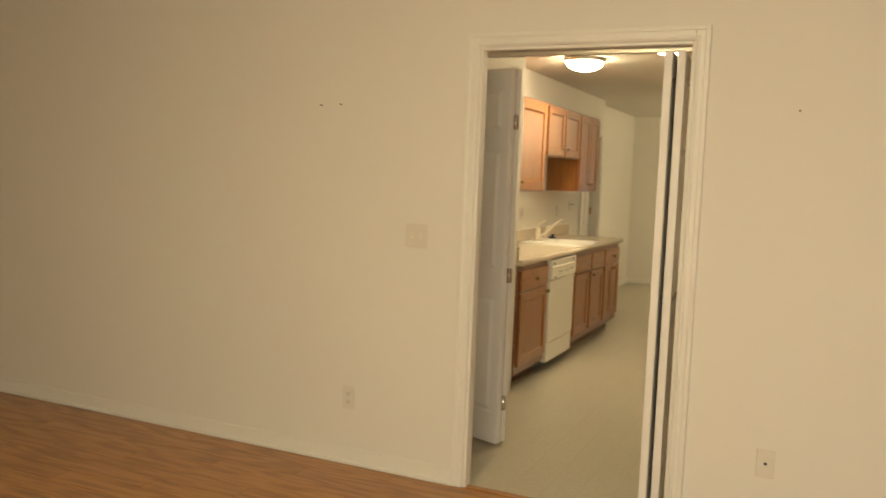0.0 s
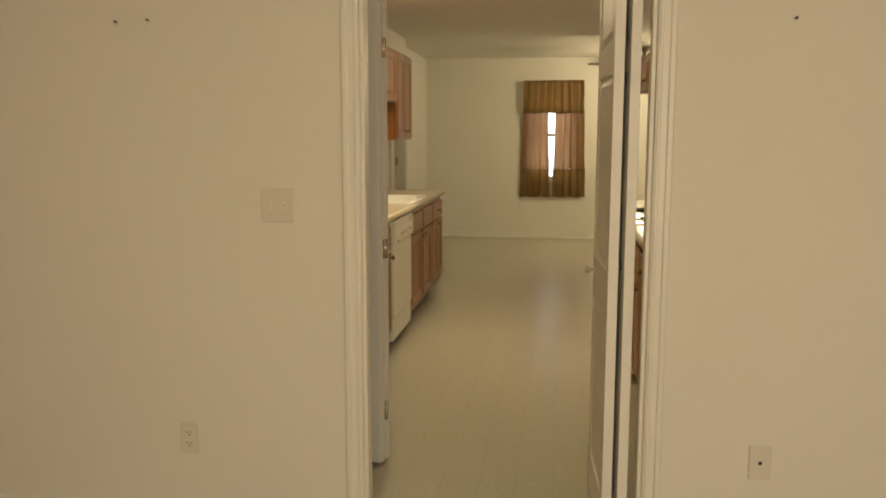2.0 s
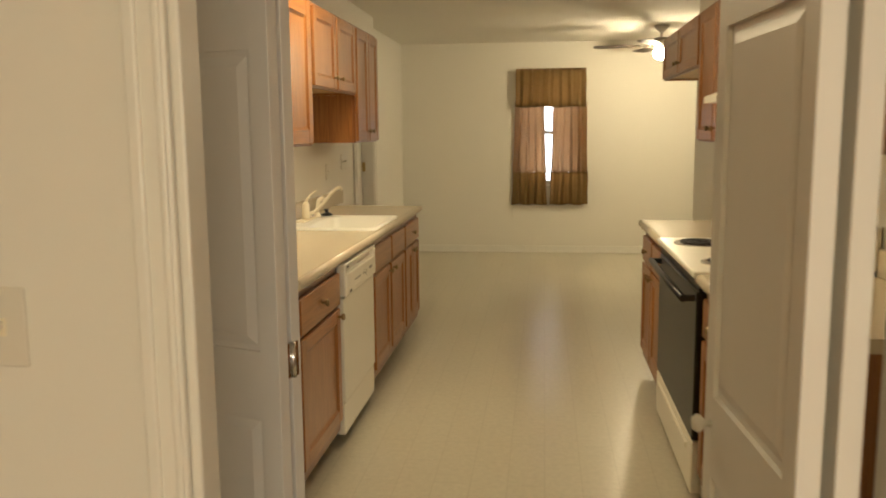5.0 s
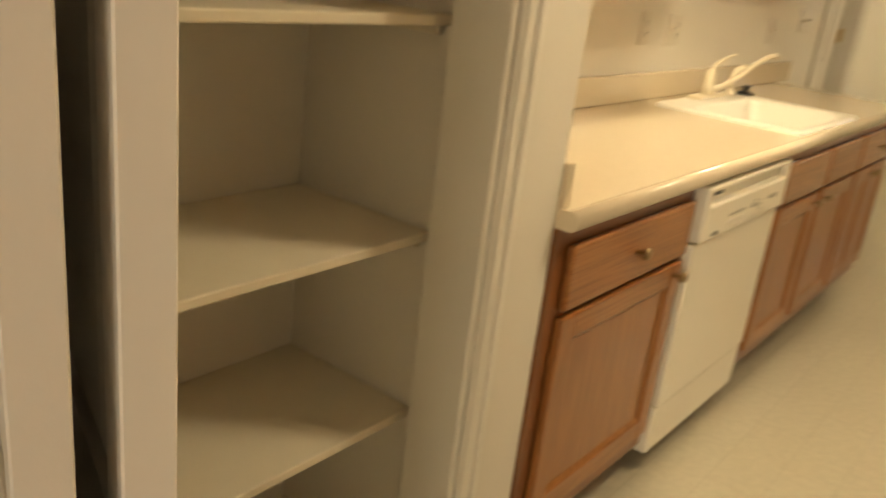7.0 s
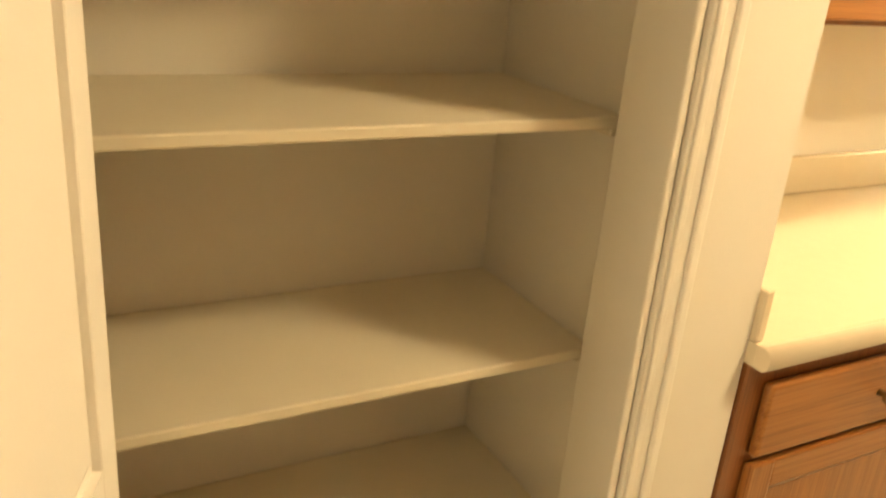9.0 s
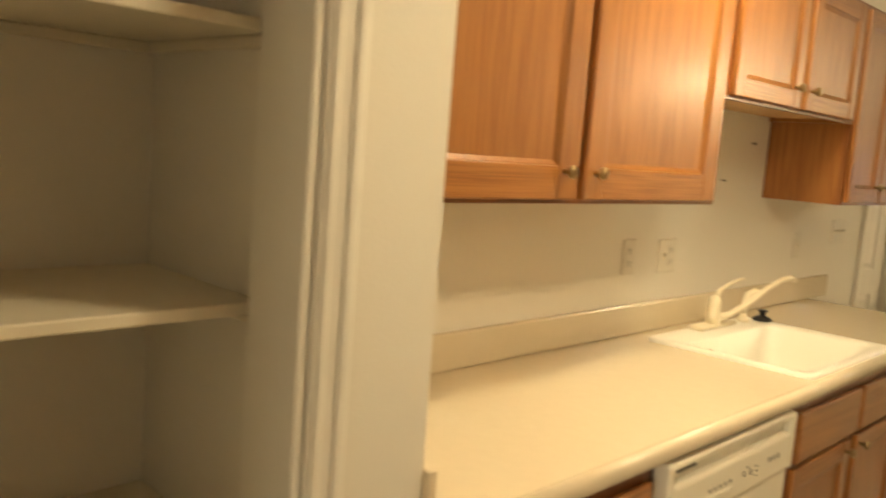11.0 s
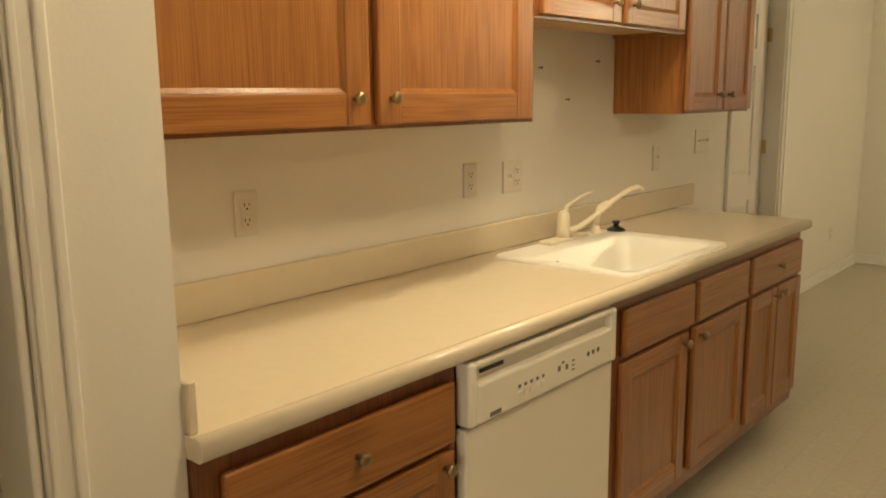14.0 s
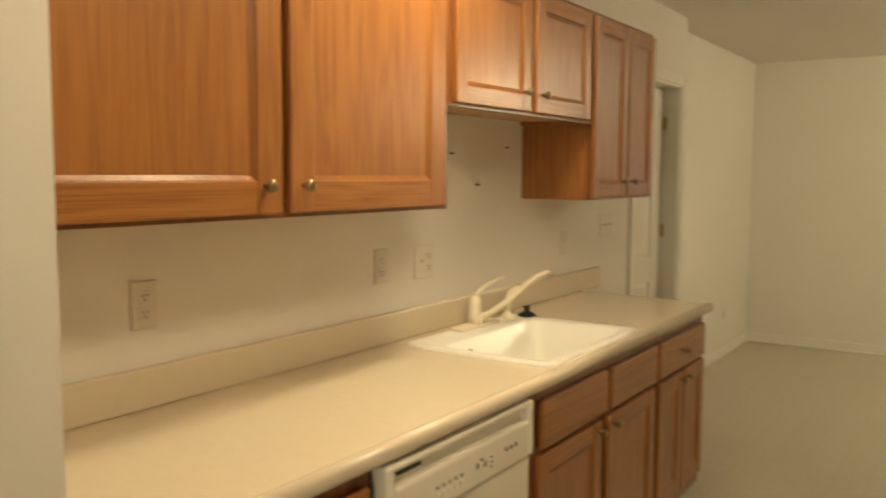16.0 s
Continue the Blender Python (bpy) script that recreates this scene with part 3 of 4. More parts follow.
wall_cabinet(right, "-x", 2.257, 3.75, 1.80, UT, [(2.285, 2.990, 1), (3.015, 3.720, -1)], "short honey oak wall cabinet above the empty refrigerator bay", G)


def worktop(m, u0, u1, hole=None):
    """Laminate slab, d 0 to 0.617, with an opening for the sink where one is given."""
    if not hole:
        return box((u0, 0.0, 0.873), (u1, 0.617, 0.912), 0, m)
    h0, h1, e0, e1 = hole
    bm = bmesh.new()
    loops = []
    for z in (0.873, 0.912):
        loops.append([bm.verts.new(m(u, d, z)) for u, d in ((u0, 0.0), (u1, 0.0), (u1, 0.617), (u0, 0.617))])
        loops.append([bm.verts.new(m(u, d, z)) for u, d in ((h0, e0), (h1, e0), (h1, e1), (h0, e1))])
    for a, b in ((0, 1), (2, 3), (0, 2), (1, 3)):
        for i in range(4):
            k = (i + 1) % 4
            bm.faces.new((loops[a][i], loops[a][k], loops[b][k], loops[b][i]))
    return bm


def front_edge(m, u0, u1):
    """The rolled front edge of a worktop."""
    bm = bmesh.new()
    prof = [(0.6172, 0.873), (0.636, 0.873), (0.643, 0.878), (0.646, 0.890), (0.645, 0.902), (0.640, 0.910), (0.630, 0.9145), (0.6172, 0.912)]
    a = [bm.verts.new(m(u0, d, z)) for d, z in prof]
    b = [bm.verts.new(m(u1, d, z)) for d, z in prof]
    for i in range(len(prof)):
        k = (i + 1) % len(prof)
        bm.faces.new((a[i], a[k], b[k], b[i])).smooth = 0 < i < 6
    bm.faces.new(a)
    bm.faces.new(b[::-1])
    return bm


SK = (1.565, 2.268, 0.085, 0.612)     # sink rim: u0, u1, d0, d1
wt = thing("worktop", (0.3, 1.4, 0.873), "cream laminate worktop with a rolled edge and backsplash", "countertop")
part("top", worktop(left, YS, 3.095, (SK[0] + 0.03, SK[1] - 0.03, SK[2] + 0.03, SK[3] - 0.03)), M_COUNTER, wt)
part("front_edge", front_edge(left, YS, 3.095), M_COUNTER, wt)
part("backsplash", box((YS, 0.0, 0.9125), (3.30, 0.019, 1.013), 0.006, left, 2), M_COUNTER, wt)
part("side_splash", box((YS + 0.0005, 0.0195, 0.9125), (YS + 0.019, 0.612, 1.003), 0.003, left), M_COUNTER, wt)
for u0, u1, lab in ((-0.62, RN0 - 0.003, "short cream laminate worktop beside the range"), (RN1 + 0.003, 2.19, "short cream laminate worktop beyond the range")):
    wr = thing("worktop", right((u0 + u1) / 2, 0.3, 0.873), lab, "countertop")
    part("top", worktop(right, u0, u1), M_COUNTER, wr)
    part("front_edge", front_edge(right, u0, u1), M_COUNTER, wr)
    part("backsplash", box((u0, 0.0, 0.9125), (u1, 0.019, 1.015), 0.006, right, 2), M_COUNTER, wr)

# ---- sink, faucet, stopper ----
sink = thing("sink", (0.34, 1.8, 0.912), "white enamel single-bowl drop-in sink", "sink")
bm = bmesh.new()


def rrect(u0, u1, d0, d1, z, r, n=5):
    pts = []
    for cu, cd, a0 in ((u1 - r, d1 - r, 0), (u0 + r, d1 - r, 90), (u0 + r, d0 + r, 180), (u1 - r, d0 + r, 270)):
        for i in range(n + 1):
            a = radians(a0 + 90 * i / n)
            pts.append(bm.verts.new(left(cu + r * math.cos(a), cd + r * math.sin(a), z)))
    return pts


B0, B1, E0, E1 = SK[0] + 0.045, SK[1] - 0.045, SK[2] + 0.115, SK[3] - 0.042
rings = [rrect(*SK, 0.911, 0.03), rrect(*SK, 0.919, 0.03), rrect(SK[0] + 0.006, SK[1] - 0.006, SK[2] + 0.006, SK[3] - 0.006, 0.925, 0.026),
         rrect(SK[0] + 0.016, SK[1] - 0.016, SK[2] + 0.016, SK[3] - 0.016, 0.925, 0.03),
         rrect(B0 - 0.008, B1 + 0.008, E0 - 0.008, E1 + 0.008, 0.921, 0.06), rrect(B0, B1, E0, E1, 0.912, 0.06), rrect(B0 + 0.012, B1 - 0.012, E0 + 0.012, E1 - 0.012, 0.78, 0.06),
         rrect(B0 + 0.04, B1 - 0.04, E0 + 0.04, E1 - 0.04, 0.755, 0.05), rrect(1.89, 1.97, 0.34, 0.42, 0.750, 0.035)]
for a, b in zip(rings, rings[1:]):
    for i in range(len(a)):
        bm.faces.new((a[i], a[(i + 1) % len(a)], b[(i + 1) % len(a)], b[i])).smooth = True
bm.faces.new(rings[-1])
part("basin", bm, M_SINK, sink)
part("drain", lathe(bmesh.new(), (0.38, 1.93, 0.7505), [(0.042, 0), (0.042, 0.003), (0.030, 0.004), (0.028, 0.001)], n=20), M_CHROME, sink, "chrome drain ring")
part("overflow", lathe(bmesh.new(), left(B0 + 0.16, E0 + 0.010, 0.875), [(0.010, -0.004), (0.010, 0.003), (0.005, 0.003)], axis="x", n=14), M_CHROME, sink, "small chrome overflow ring")

fx, fy = 0.122, 1.945
fa = thing("faucet", (fx, fy, 0.924), "almond single-lever kitchen faucet with long swivel spout", "faucet")
bm = bmesh.new()
bx(bm, (fx - 0.028, fy - 0.125, 0.9235), (fx + 0.028, fy + 0.135, 0.938), 0.012, seg=3)
part("base_plate", bm, M_ALMOND, fa)
part("body", lathe(bmesh.new(), (fx, fy, 0.937), [(0.026, 0), (0.025, 0.03), (0.022, 0.05), (0.023, 0.062), (0.021, 0.082), (0.014, 0.094), (0.004, 0.098)], n=20), M_ALMOND, fa)
part("lever", tube(bmesh.new(), [(fx - 0.002, fy + 0.005, 1.018), (fx + 0.004, fy + 0.020, 1.050), (fx + 0.012, fy + 0.070, 1.072), (fx + 0.02, fy + 0.130, 1.086), (fx + 0.022, fy + 0.165, 1.087)],
     [0.010, 0.0075, 0.0058, 0.005, 0.004]), M_ALMOND, fa, "curved almond lever")
part("spout", tube(bmesh.new(), [(fx + 0.018, fy + 0.010, 0.960), (fx + 0.040, fy + 0.045, 0.972), (fx + 0.075, fy + 0.13, 1.020), (fx + 0.095, fy + 0.20, 1.062), (fx + 0.115, fy + 0.27, 1.092),
     (fx + 0.125, fy + 0.320, 1.098), (fx + 0.130, fy + 0.350, 1.088)], [0.013, 0.011, 0.0098, 0.0095, 0.0098, 0.0105, 0.009]), M_ALMOND, fa, "long rising almond spout")
sp = thing("sprayer", (0.130, 2.165, 0.924), "almond side sprayer in the sink ledge", "sprayer")
part("holder", lathe(bmesh.new(), (0.130, 2.165, 0.9235), [(0.023, 0), (0.022, 0.010), (0.014, 0.022), (0.012, 0.03)], n=16), M_ALMOND, sp)
part("head", tube(bmesh.new(), [(0.130, 2.165, 0.952), (0.132, 2.168, 0.99), (0.138, 2.175, 1.022), (0.154, 2.195, 1.036), (0.166, 2.210, 1.030)], [0.010, 0.0115, 0.014, 0.014, 0.011]), M_ALMOND, sp)
st = thing("sink_stopper", (0.165, 2.255, 0.925), "black rubber sink stopper on the sink ledge", "stopper")
part("disc", lathe(bmesh.new(), (0.165, 2.255, 0.9262), [(0.036, 0), (0.034, 0.007), (0.022, 0.014), (0.013, 0.018)], n=20), M_BLACK, st)
part("grip", lathe(bmesh.new(), (0.165, 2.255, 0.944), [(0.010, 0), (0.011, 0.01), (0.017, 0.015), (0.016, 0.02), (0.004, 0.021)], n=16), M_BLACK, st)

# ---- dishwasher ----
D0, D1 = 0.748, 1.410
dw = thing("dishwasher", (0.3, 1.01, 0), "white built-in dishwasher with a push-button control panel", "dishwasher")
part("tub", box((D0 + 0.004, 0.02, 0.10), (D1 - 0.004, 0.598, 0.866), 0, left), M_BLACK, dw)
part("base", box((D0 + 0.004, 0.05, 0.0), (D1 - 0.004, 0.515, 0.10), 0, left), M_BLACK, dw)
part("door", box((D0 + 0.003, 0.600, 0.228), (D1 - 0.003, 0.632, 0.706), 0.006, left, 2), M_WHITE, dw)
part("kick_panel", box((D0 + 0.003, 0.585, 0.075), (D1 - 0.003, 0.626, 0.222), 0.006, left, 2), M_WHITE, dw)
cp = bmesh.new()
z0, z1 = 0.712, 0.864
bx(cp, (D0 + 0.003, 0.600, z0), (D0 + 0.032, 0.645, z1), 0.008, left, 2)
bx(cp, (D1 - 0.032, 0.600, z0), (D1 - 0.003, 0.645, z1), 0.008, left, 2)
bx(cp, (D0 + 0.030, 0.601, z0 + 0.0005), (D1 - 0.030, 0.6445, z1 - 0.052), 0.008, left, 2)
bx(cp, (D0 + 0.030, 0.601, z1 - 0.016), (D1 - 0.030, 0.6445, z1 - 0.0005), 0.006, left, 2)
bx(cp, (D0 + 0.030, 0.601, z1 - 0.056), (D1 - 0.030, 0.620, z1 - 0.014), 0, left)
cpo = part("control_panel", cp, M_WHITE, dw)
part("vent_slot", box((D0 + 0.066, 0.6195, z1 - 0.040), (D0 + 0.158, 0.6225, z1 - 0.030), 0.001, left), M_BLACK, cpo, "dark steam vent slot")
part("badge", box((D0 + 0.075, 0.644, z0 + 0.010), (D0 + 0.118, 0.6462, z0 + 0.021), 0.001, left), M_INK, cpo, "small dark name badge")
for u in (0.186, 0.211, 0.236, 0.261, 0.286):
    part("button_mark", box((D0 + u, 0.644, z0 + 0.048), (D0 + u + 0.010, 0.6455, z0 + 0.056), 0, left), M_INK, cpo)
    part("button", box((D0 + u - 0.003, 0.643, z0 + 0.024), (D0 + u + 0.013, 0.6470, z0 + 0.040), 0.002, left, 1), M_WHITE, cpo)
for u, a, b in ((0.358, 0.044, 0.058), (0.376, 0.060, 0.066), (0.394, 0.040, 0.054), (0.425, 0.030, 0.034), (0.425, 0.042, 0.046), (0.425, 0.054, 0.058)):
    part("button_mark", box((D0 + u, 0.644, z0 + a), (D0 + u + 0.011, 0.6455, z0 + b), 0, left), M_INK, cpo)
for u in (0.505, 0.530, 0.556):
    part("button_mark", lathe(bmesh.new(), left(D0 + u, 0.6435, z0 + 0.055), [(0.007, 0), (0.007, 0.002), (0.004, 0.003)], axis="x", n=10), M_INK, cpo)

# ---- range and hood ----
rg = thing("range", right((RN0 + RN1) / 2, 0.33, 0), "white electric coil range with a black glass oven door", "stove")
part("body", box((RN0, 0.02, 0.05), (RN1, 0.600, 0.895), 0.003, right), M_WHITE, rg)
part("cooktop", box((RN0 - 0.002, 0.02, 0.895), (RN1 + 0.002, 0.655, 0.922), 0.008, right, 3), M_WHITE, rg)
part("backguard", box((RN0, 0.004, 0.9225), (RN1, 0.075, 1.095), 0.012, right, 2), M_WHITE, rg)
part("oven_door", box((RN0 + 0.006, 0.600, 0.270), (RN1 - 0.006, 0.640, 0.845), 0.005, right), M_GLASSB, rg, "black glass oven door")
part("vent_strip", box((RN0 + 0.006, 0.600, 0.848), (RN1 - 0.006, 0.632, 0.893), 0.003, right), M_BLACK, rg)
dwr = part("drawer", box((RN0 + 0.006, 0.600, 0.060), (RN1 - 0.006, 0.640, 0.262), 0.006, right, 2), M_WHITE, rg, "white storage drawer")
part("drawer_lip", box((RN0 + 0.10, 0.639, 0.205), (RN1 - 0.10, 0.650, 0.232), 0.005, right, 2), M_WHITE, dwr)
hd = part("oven_handle", tube(bmesh.new(), [right(RN0 + 0.03, 0.685, 0.815), right((RN0 + RN1) / 2, 0.690, 0.815), right(RN1 - 0.03, 0.685, 0.815)], [0.014, 0.014, 0.014]), M_BLACK, rg, "black bar handle")
for u in (RN0 + 0.05, RN1 - 0.05):
    part("bracket", box((u - 0.012, 0.638, 0.803), (u + 0.012, 0.682, 0.827), 0.003, right), M_BLACK, hd)
for u, d, r in ((RN0 + 0.22, 0.49, 0.078), (RN1 - 0.21, 0.49, 0.098), (RN0 + 0.22, 0.22, 0.098), (RN1 - 0.21, 0.22, 0.078)):
    x, y, z = right(u, d, 0.922)
    pan = part("drip_pan", lathe(bmesh.new(), (x, y, z), [(r + 0.022, 0.0), (r + 0.021, 0.004), (r + 0.010, 0.005), (r, 0.001), (0.02, 0.0008)], n=32), M_CHROME, rg, "chrome drip pan ring")
    pts, rad = [], []
    for i in range(90):
        a = i * 2 * math.pi / 22
        q = 0.018 + (r - 0.018) * i / 89
        pts.append((x + q * math.cos(a), y + q * math.sin(a), z + 0.010))
        rad.append(0.0052)
    part("coil", tube(bmesh.new(), pts, rad, 6), M_COIL, pan, "black spiral heating coil")
for u in (RN0 + 0.12, RN0 + 0.22, RN1 - 0.22, RN1 - 0.12):
    part("control_knob", lathe(bmesh.new(), right(u, 0.075, 1.03), [(0.022, 0), (0.020, 0.018), (0.004, 0.02)], axis="-x", n=16), M_BLACK, rg)

ho = thing("range_hood", right((RN0 + RN1) / 2, 0.2, 1.56), "cream sheet-metal range hood over the stove", "range hood")
bm = bmesh.new()
prof = [(0.004, 1.560), (0.46, 1.560), (0.46, 1.590), (0.335, 1.640), (0.325, 1.704), (0.004, 1.704)]
a = [bm.verts.new(right(RN0 + 0.002, d, z)) for d, z in prof]
b = [bm.verts.new(right(RN1 - 0.002, d, z)) for d, z in prof]
for i in range(6):
    bm.faces.new((a[i], a[(i + 1) % 6], b[(i + 1) % 6], b[i]))
bm.faces.new(a)
bm.faces.new(b[::-1])
part("canopy", bm, M_WHITE, ho)
part("filter", box((RN0 + 0.08, 0.05, 1.552), (RN1 - 0.08, 0.40, 1.5595), 0.002, right), M_PEWTER, ho, "grey grease filter")
part("badge", lathe(bmesh.new(), right((RN0 + RN1) / 2 - 0.12, 0.329, 1.672), [(0.05, 0), (0.048, 0.003), (0.04, 0.003)], axis="-x", n=24), M_WHITE, ho)


# ---- wall plates ----
def plate(m, u, z, gangs, kinds, label, category, d=0.0):
    w = 0.071 + 0.046 * (gangs - 1)
    t = thing("switch_plate" if category == "light switch" else "outlet", m(u, d, z), label, category)
    part("cover", box((u - w / 2, d, z - 0.0575), (u + w / 2, d + 0.006, z + 0.0575), 0.003, m, 2), M_PLATE, t)
    for i in range(gangs):
        c = u + (i - (gangs - 1) / 2) * 0.046
        if kinds[i] == "o":
            for s in (-0.020, 0.020):
                f = part("socket", box((c - 0.017, d + 0.006, z + s - 0.014), (c + 0.017, d + 0.0085, z + s + 0.014), 0.004, m, 2), M_PLATE, t)
                for o, h in ((-0.007, 0.0085), (0.0065, 0.007)):
                    part("slot", box((c + o - 0.0012, d + 0.0084, z + s - h / 2 + 0.003), (c + o + 0.0012, d + 0.0092, z + s + h / 2 + 0.003), 0, m), M_BLACK, f)
                part("slot", box((c - 0.0025, d + 0.0084, z + s - 0.010), (c + 0.0025, d + 0.0092, z + s - 0.0055), 0, m), M_BLACK, f)
        elif kinds[i] == "s":
            part("toggle_frame", box((c - 0.006, d + 0.006, z - 0.013), (c + 0.006, d + 0.0072, z + 0.013), 0.001, m), M_ALMOND, t)
            part("toggle", box((c - 0.0042, d + 0.007, z - 0.002), (c + 0.0042, d + 0.017, z + 0.010), 0.002, m), M_PLATE, t)
        elif kinds[i] == "j":
            part("jack", box((c - 0.006, d + 0.006, z - 0.006), (c + 0.006, d + 0.0085, z + 0.006), 0.002, m), M_BLACK, t, "black cable jack")
    return t


def front(u, d, z):
    """On the living-room face of the doorway wall."""
    return (u, W - d, z)


def farw(u, d, z):
    return (u, FY - d, z)


plate(left, 0.645, 1.160, 1, "o", "ivory duplex outlet above the counter", "outlet")
plate(left, 1.550, 1.170, 1, "o", "ivory duplex outlet above the counter", "outlet")
plate(left, 1.792, 1.165, 2, "so", "ivory two-gang switch and outlet plate above the counter", "light switch")
plate(left, 2.905, 1.163, 1, "s", "ivory single switch plate near the side door", "light switch")
plate(left, 3.398, 1.216, 3, "sss", "ivory three-gang switch plate beside the side door", "light switch")
plate(left, 6.30, 0.35, 1, "o", "ivory duplex outlet low on the side wall", "outlet", BX)
plate(farw, 2.73, 0.36, 1, "o", "ivory duplex outlet low on the far wall", "outlet")
plate(right, -0.25, 1.14, 1, "o", "ivory duplex outlet above the counter beside the range", "outlet")
plate(right, 1.45, 1.16, 1, "o", "ivory duplex outlet above the counter beyond the range", "outlet")
plate(front, 0.733, 1.176, 2, "ss", "ivory two-gang switch plate beside the doorway", "light switch")
plate(front, 0.384, 0.338, 1, "o", "ivory duplex outlet low on the living room wall", "outlet")
plate(front, 2.342, 0.358, 1, "j", "ivory cable jack plate low on the living room wall", "wall jack")


def nail(m, u, z):
    bm = lathe(bmesh.new(), m(u, 0.0, z), [(0.0022, -0.002), (0.0022, 0.014), (0.0045, 0.015), (0.0045, 0.017)], axis={left: "x", front: "-y"}[m], n=8)
    t = solo("nail", bm, M_NAIL, "small dark nail stuck in the painted wall", "nail", "nails in the walls")
    return t


for u, z in ((2.355, 1.578), (2.135, 1.431), (1.952, 1.546)):
    nail(left, u, z)
for u, z in ((0.185, 1.790), (0.298, 1.795), (2.374, 1.766)):
    nail(front, u, z)


# ---- ceiling lights and fan ----
def dome_light(x, y, material, label):
    t = thing("ceiling_light", (x, y, CZ), label, "ceiling light", "flush dome ceiling lights")
    part("base", lathe(bmesh.new(), (x, y, CZ), [(0.165, 0.0), (0.165, -0.012), (0.150, -0.028), (0.140, -0.030)], n=36), M_PEWTER, t, "brushed metal ring")
    prof = [(0.146 * math.cos(a), -0.026 - 0.075 * math.sin(a)) for a in [radians(9 * i) for i in range(10)]] + [(0.004, -0.102)]
    part("glass_bowl", lathe(bmesh.new(), (x, y, CZ), prof, n=36), material, t, "frosted glass bowl, lit")
    part("finial", lathe(bmesh.new(), (x, y, CZ), [(0.008, -0.101), (0.009, -0.110), (0.003, -0.116)], n=12), M_PEWTER, t)


dome_light(0.66, 1.29, M_BOWL, "flush ceiling light with a frosted glass bowl, lit")
dome_light(1.45, 0.54, M_BOWL2, "lit flush ceiling light with a frosted bowl near the doorway")
# the next-to-camera room has no visible fixture; third dome is added fill
dome_light(1.3, -4.5, M_ROOMFILL, "lit flush ceiling light with a frosted bowl, added unseen in the living room")

fxx, fyy = 2.64, 5.70
fan = thing("ceiling_fan", (fxx, fyy, CZ), "ceiling fan with brown blades and a lit glass globe", "ceiling fan")
part("canopy", lathe(bmesh.new(), (fxx, fyy, CZ), [(0.07, 0), (0.07, -0.02), (0.03, -0.06), (0.012, -0.07), (0.012, -0.12)], n=24), M_PEWTER, fan)
part("motor", lathe(bmesh.new(), (fxx, fyy, CZ - 0.115), [(0.05, 0), (0.105, -0.02), (0.115, -0.05), (0.105, -0.09), (0.06, -0.11)], n=28), M_PEWTER, fan)
part("globe", lathe(bmesh.new(), (fxx, fyy, CZ - 0.225), [(0.045, 0), (0.068, -0.025), (0.074, -0.05), (0.058, -0.082), (0.024, -0.102), (0.003, -0.105)], n=24), M_FANBOWL, fan, "lit white glass globe")
for i in range(5):
    a = radians(176 + 72 * i)
    rot = Matrix.Translation((fxx, fyy, CZ - 0.195)) @ Matrix.Rotation(a, 4, "Z") @ Matrix.Rotation(radians(5), 4, "X")
    bm = bmesh.new()
    outline = [(0.20, -0.050), (0.30, -0.062), (0.60, -0.070), (0.64, -0.055), (0.655, 0.0), (0.64, 0.055), (0.60, 0.070), (0.30, 0.062), (0.20, 0.050)]
    lo = [bm.verts.new((x, y, -0.003)) for x, y in outline]
    hi = [bm.verts.new((x, y, 0.003)) for x, y in outline]
    bm.faces.new(lo[::-1])
    bm.faces.new(hi)
    for j in range(len(lo)):
        bm.faces.new((lo[j], lo[(j + 1) % len(lo)], hi[(j + 1) % len(lo)], hi[j]))
    bmesh.ops.transform(bm, matrix=rot, verts=bm.verts)
    bl = part("blade", bm, M_BLADE, fan)
    bm = box((0.09, -0.018, -0.008), (0.235, 0.018, -0.0035), 0.001)
    bmesh.ops.transform(bm, matrix=rot, verts=bm.verts)
    part("blade_iron", bm, M_PEWTER, bl)

# ---- window and curtains ----
win = thing("window_1", ((WX0 + WX1) / 2, FY + 0.06, WZ0), "white double-hung window, bright daylight behind", "window", kind="structure")
bm = bmesh.new()
for a, b in (((WX0, WZ0), (WX0 + 0.04, WZ1)), ((WX1 - 0.04, WZ0), (WX1, WZ1)), ((WX0 + 0.04, WZ0), (WX1 - 0.04, WZ0 + 0.05)), ((WX0 + 0.04, WZ1 - 0.04), (WX1 - 0.04, WZ1)),
             ((WX0 + 0.04, 1.39), (WX1 - 0.04, 1.43))):
    bx(bm, (a[0], FY + 0.05, a[1]), (b[0], FY + 0.09, b[1]), 0.004)
part("window_frame", bm, M_TRIM, win)
part("window_sill", box((WX0 - 0.04, FY - 0.03, WZ0 - 0.022), (WX1 + 0.04, FY + 0.05, WZ0), 0.005, seg=2), M_TRIM, win)
for z0, z1 in ((WZ0 + 0.05, 1.39), (1.43, WZ1 - 0.04)):
    p = part("pane", box((WX0 + 0.04, FY + 0.068, z0), (WX1 - 0.04, FY + 0.072, z1)), M_PANE, win)
    p.visible_shadow = False
solo("backdrop", box((-1.5, FY + 1.6, -0.5), (4.5, FY + 1.62, 3.4)), M_SKY, "bright overcast daylight outside the window", "daylight", kind="structure")


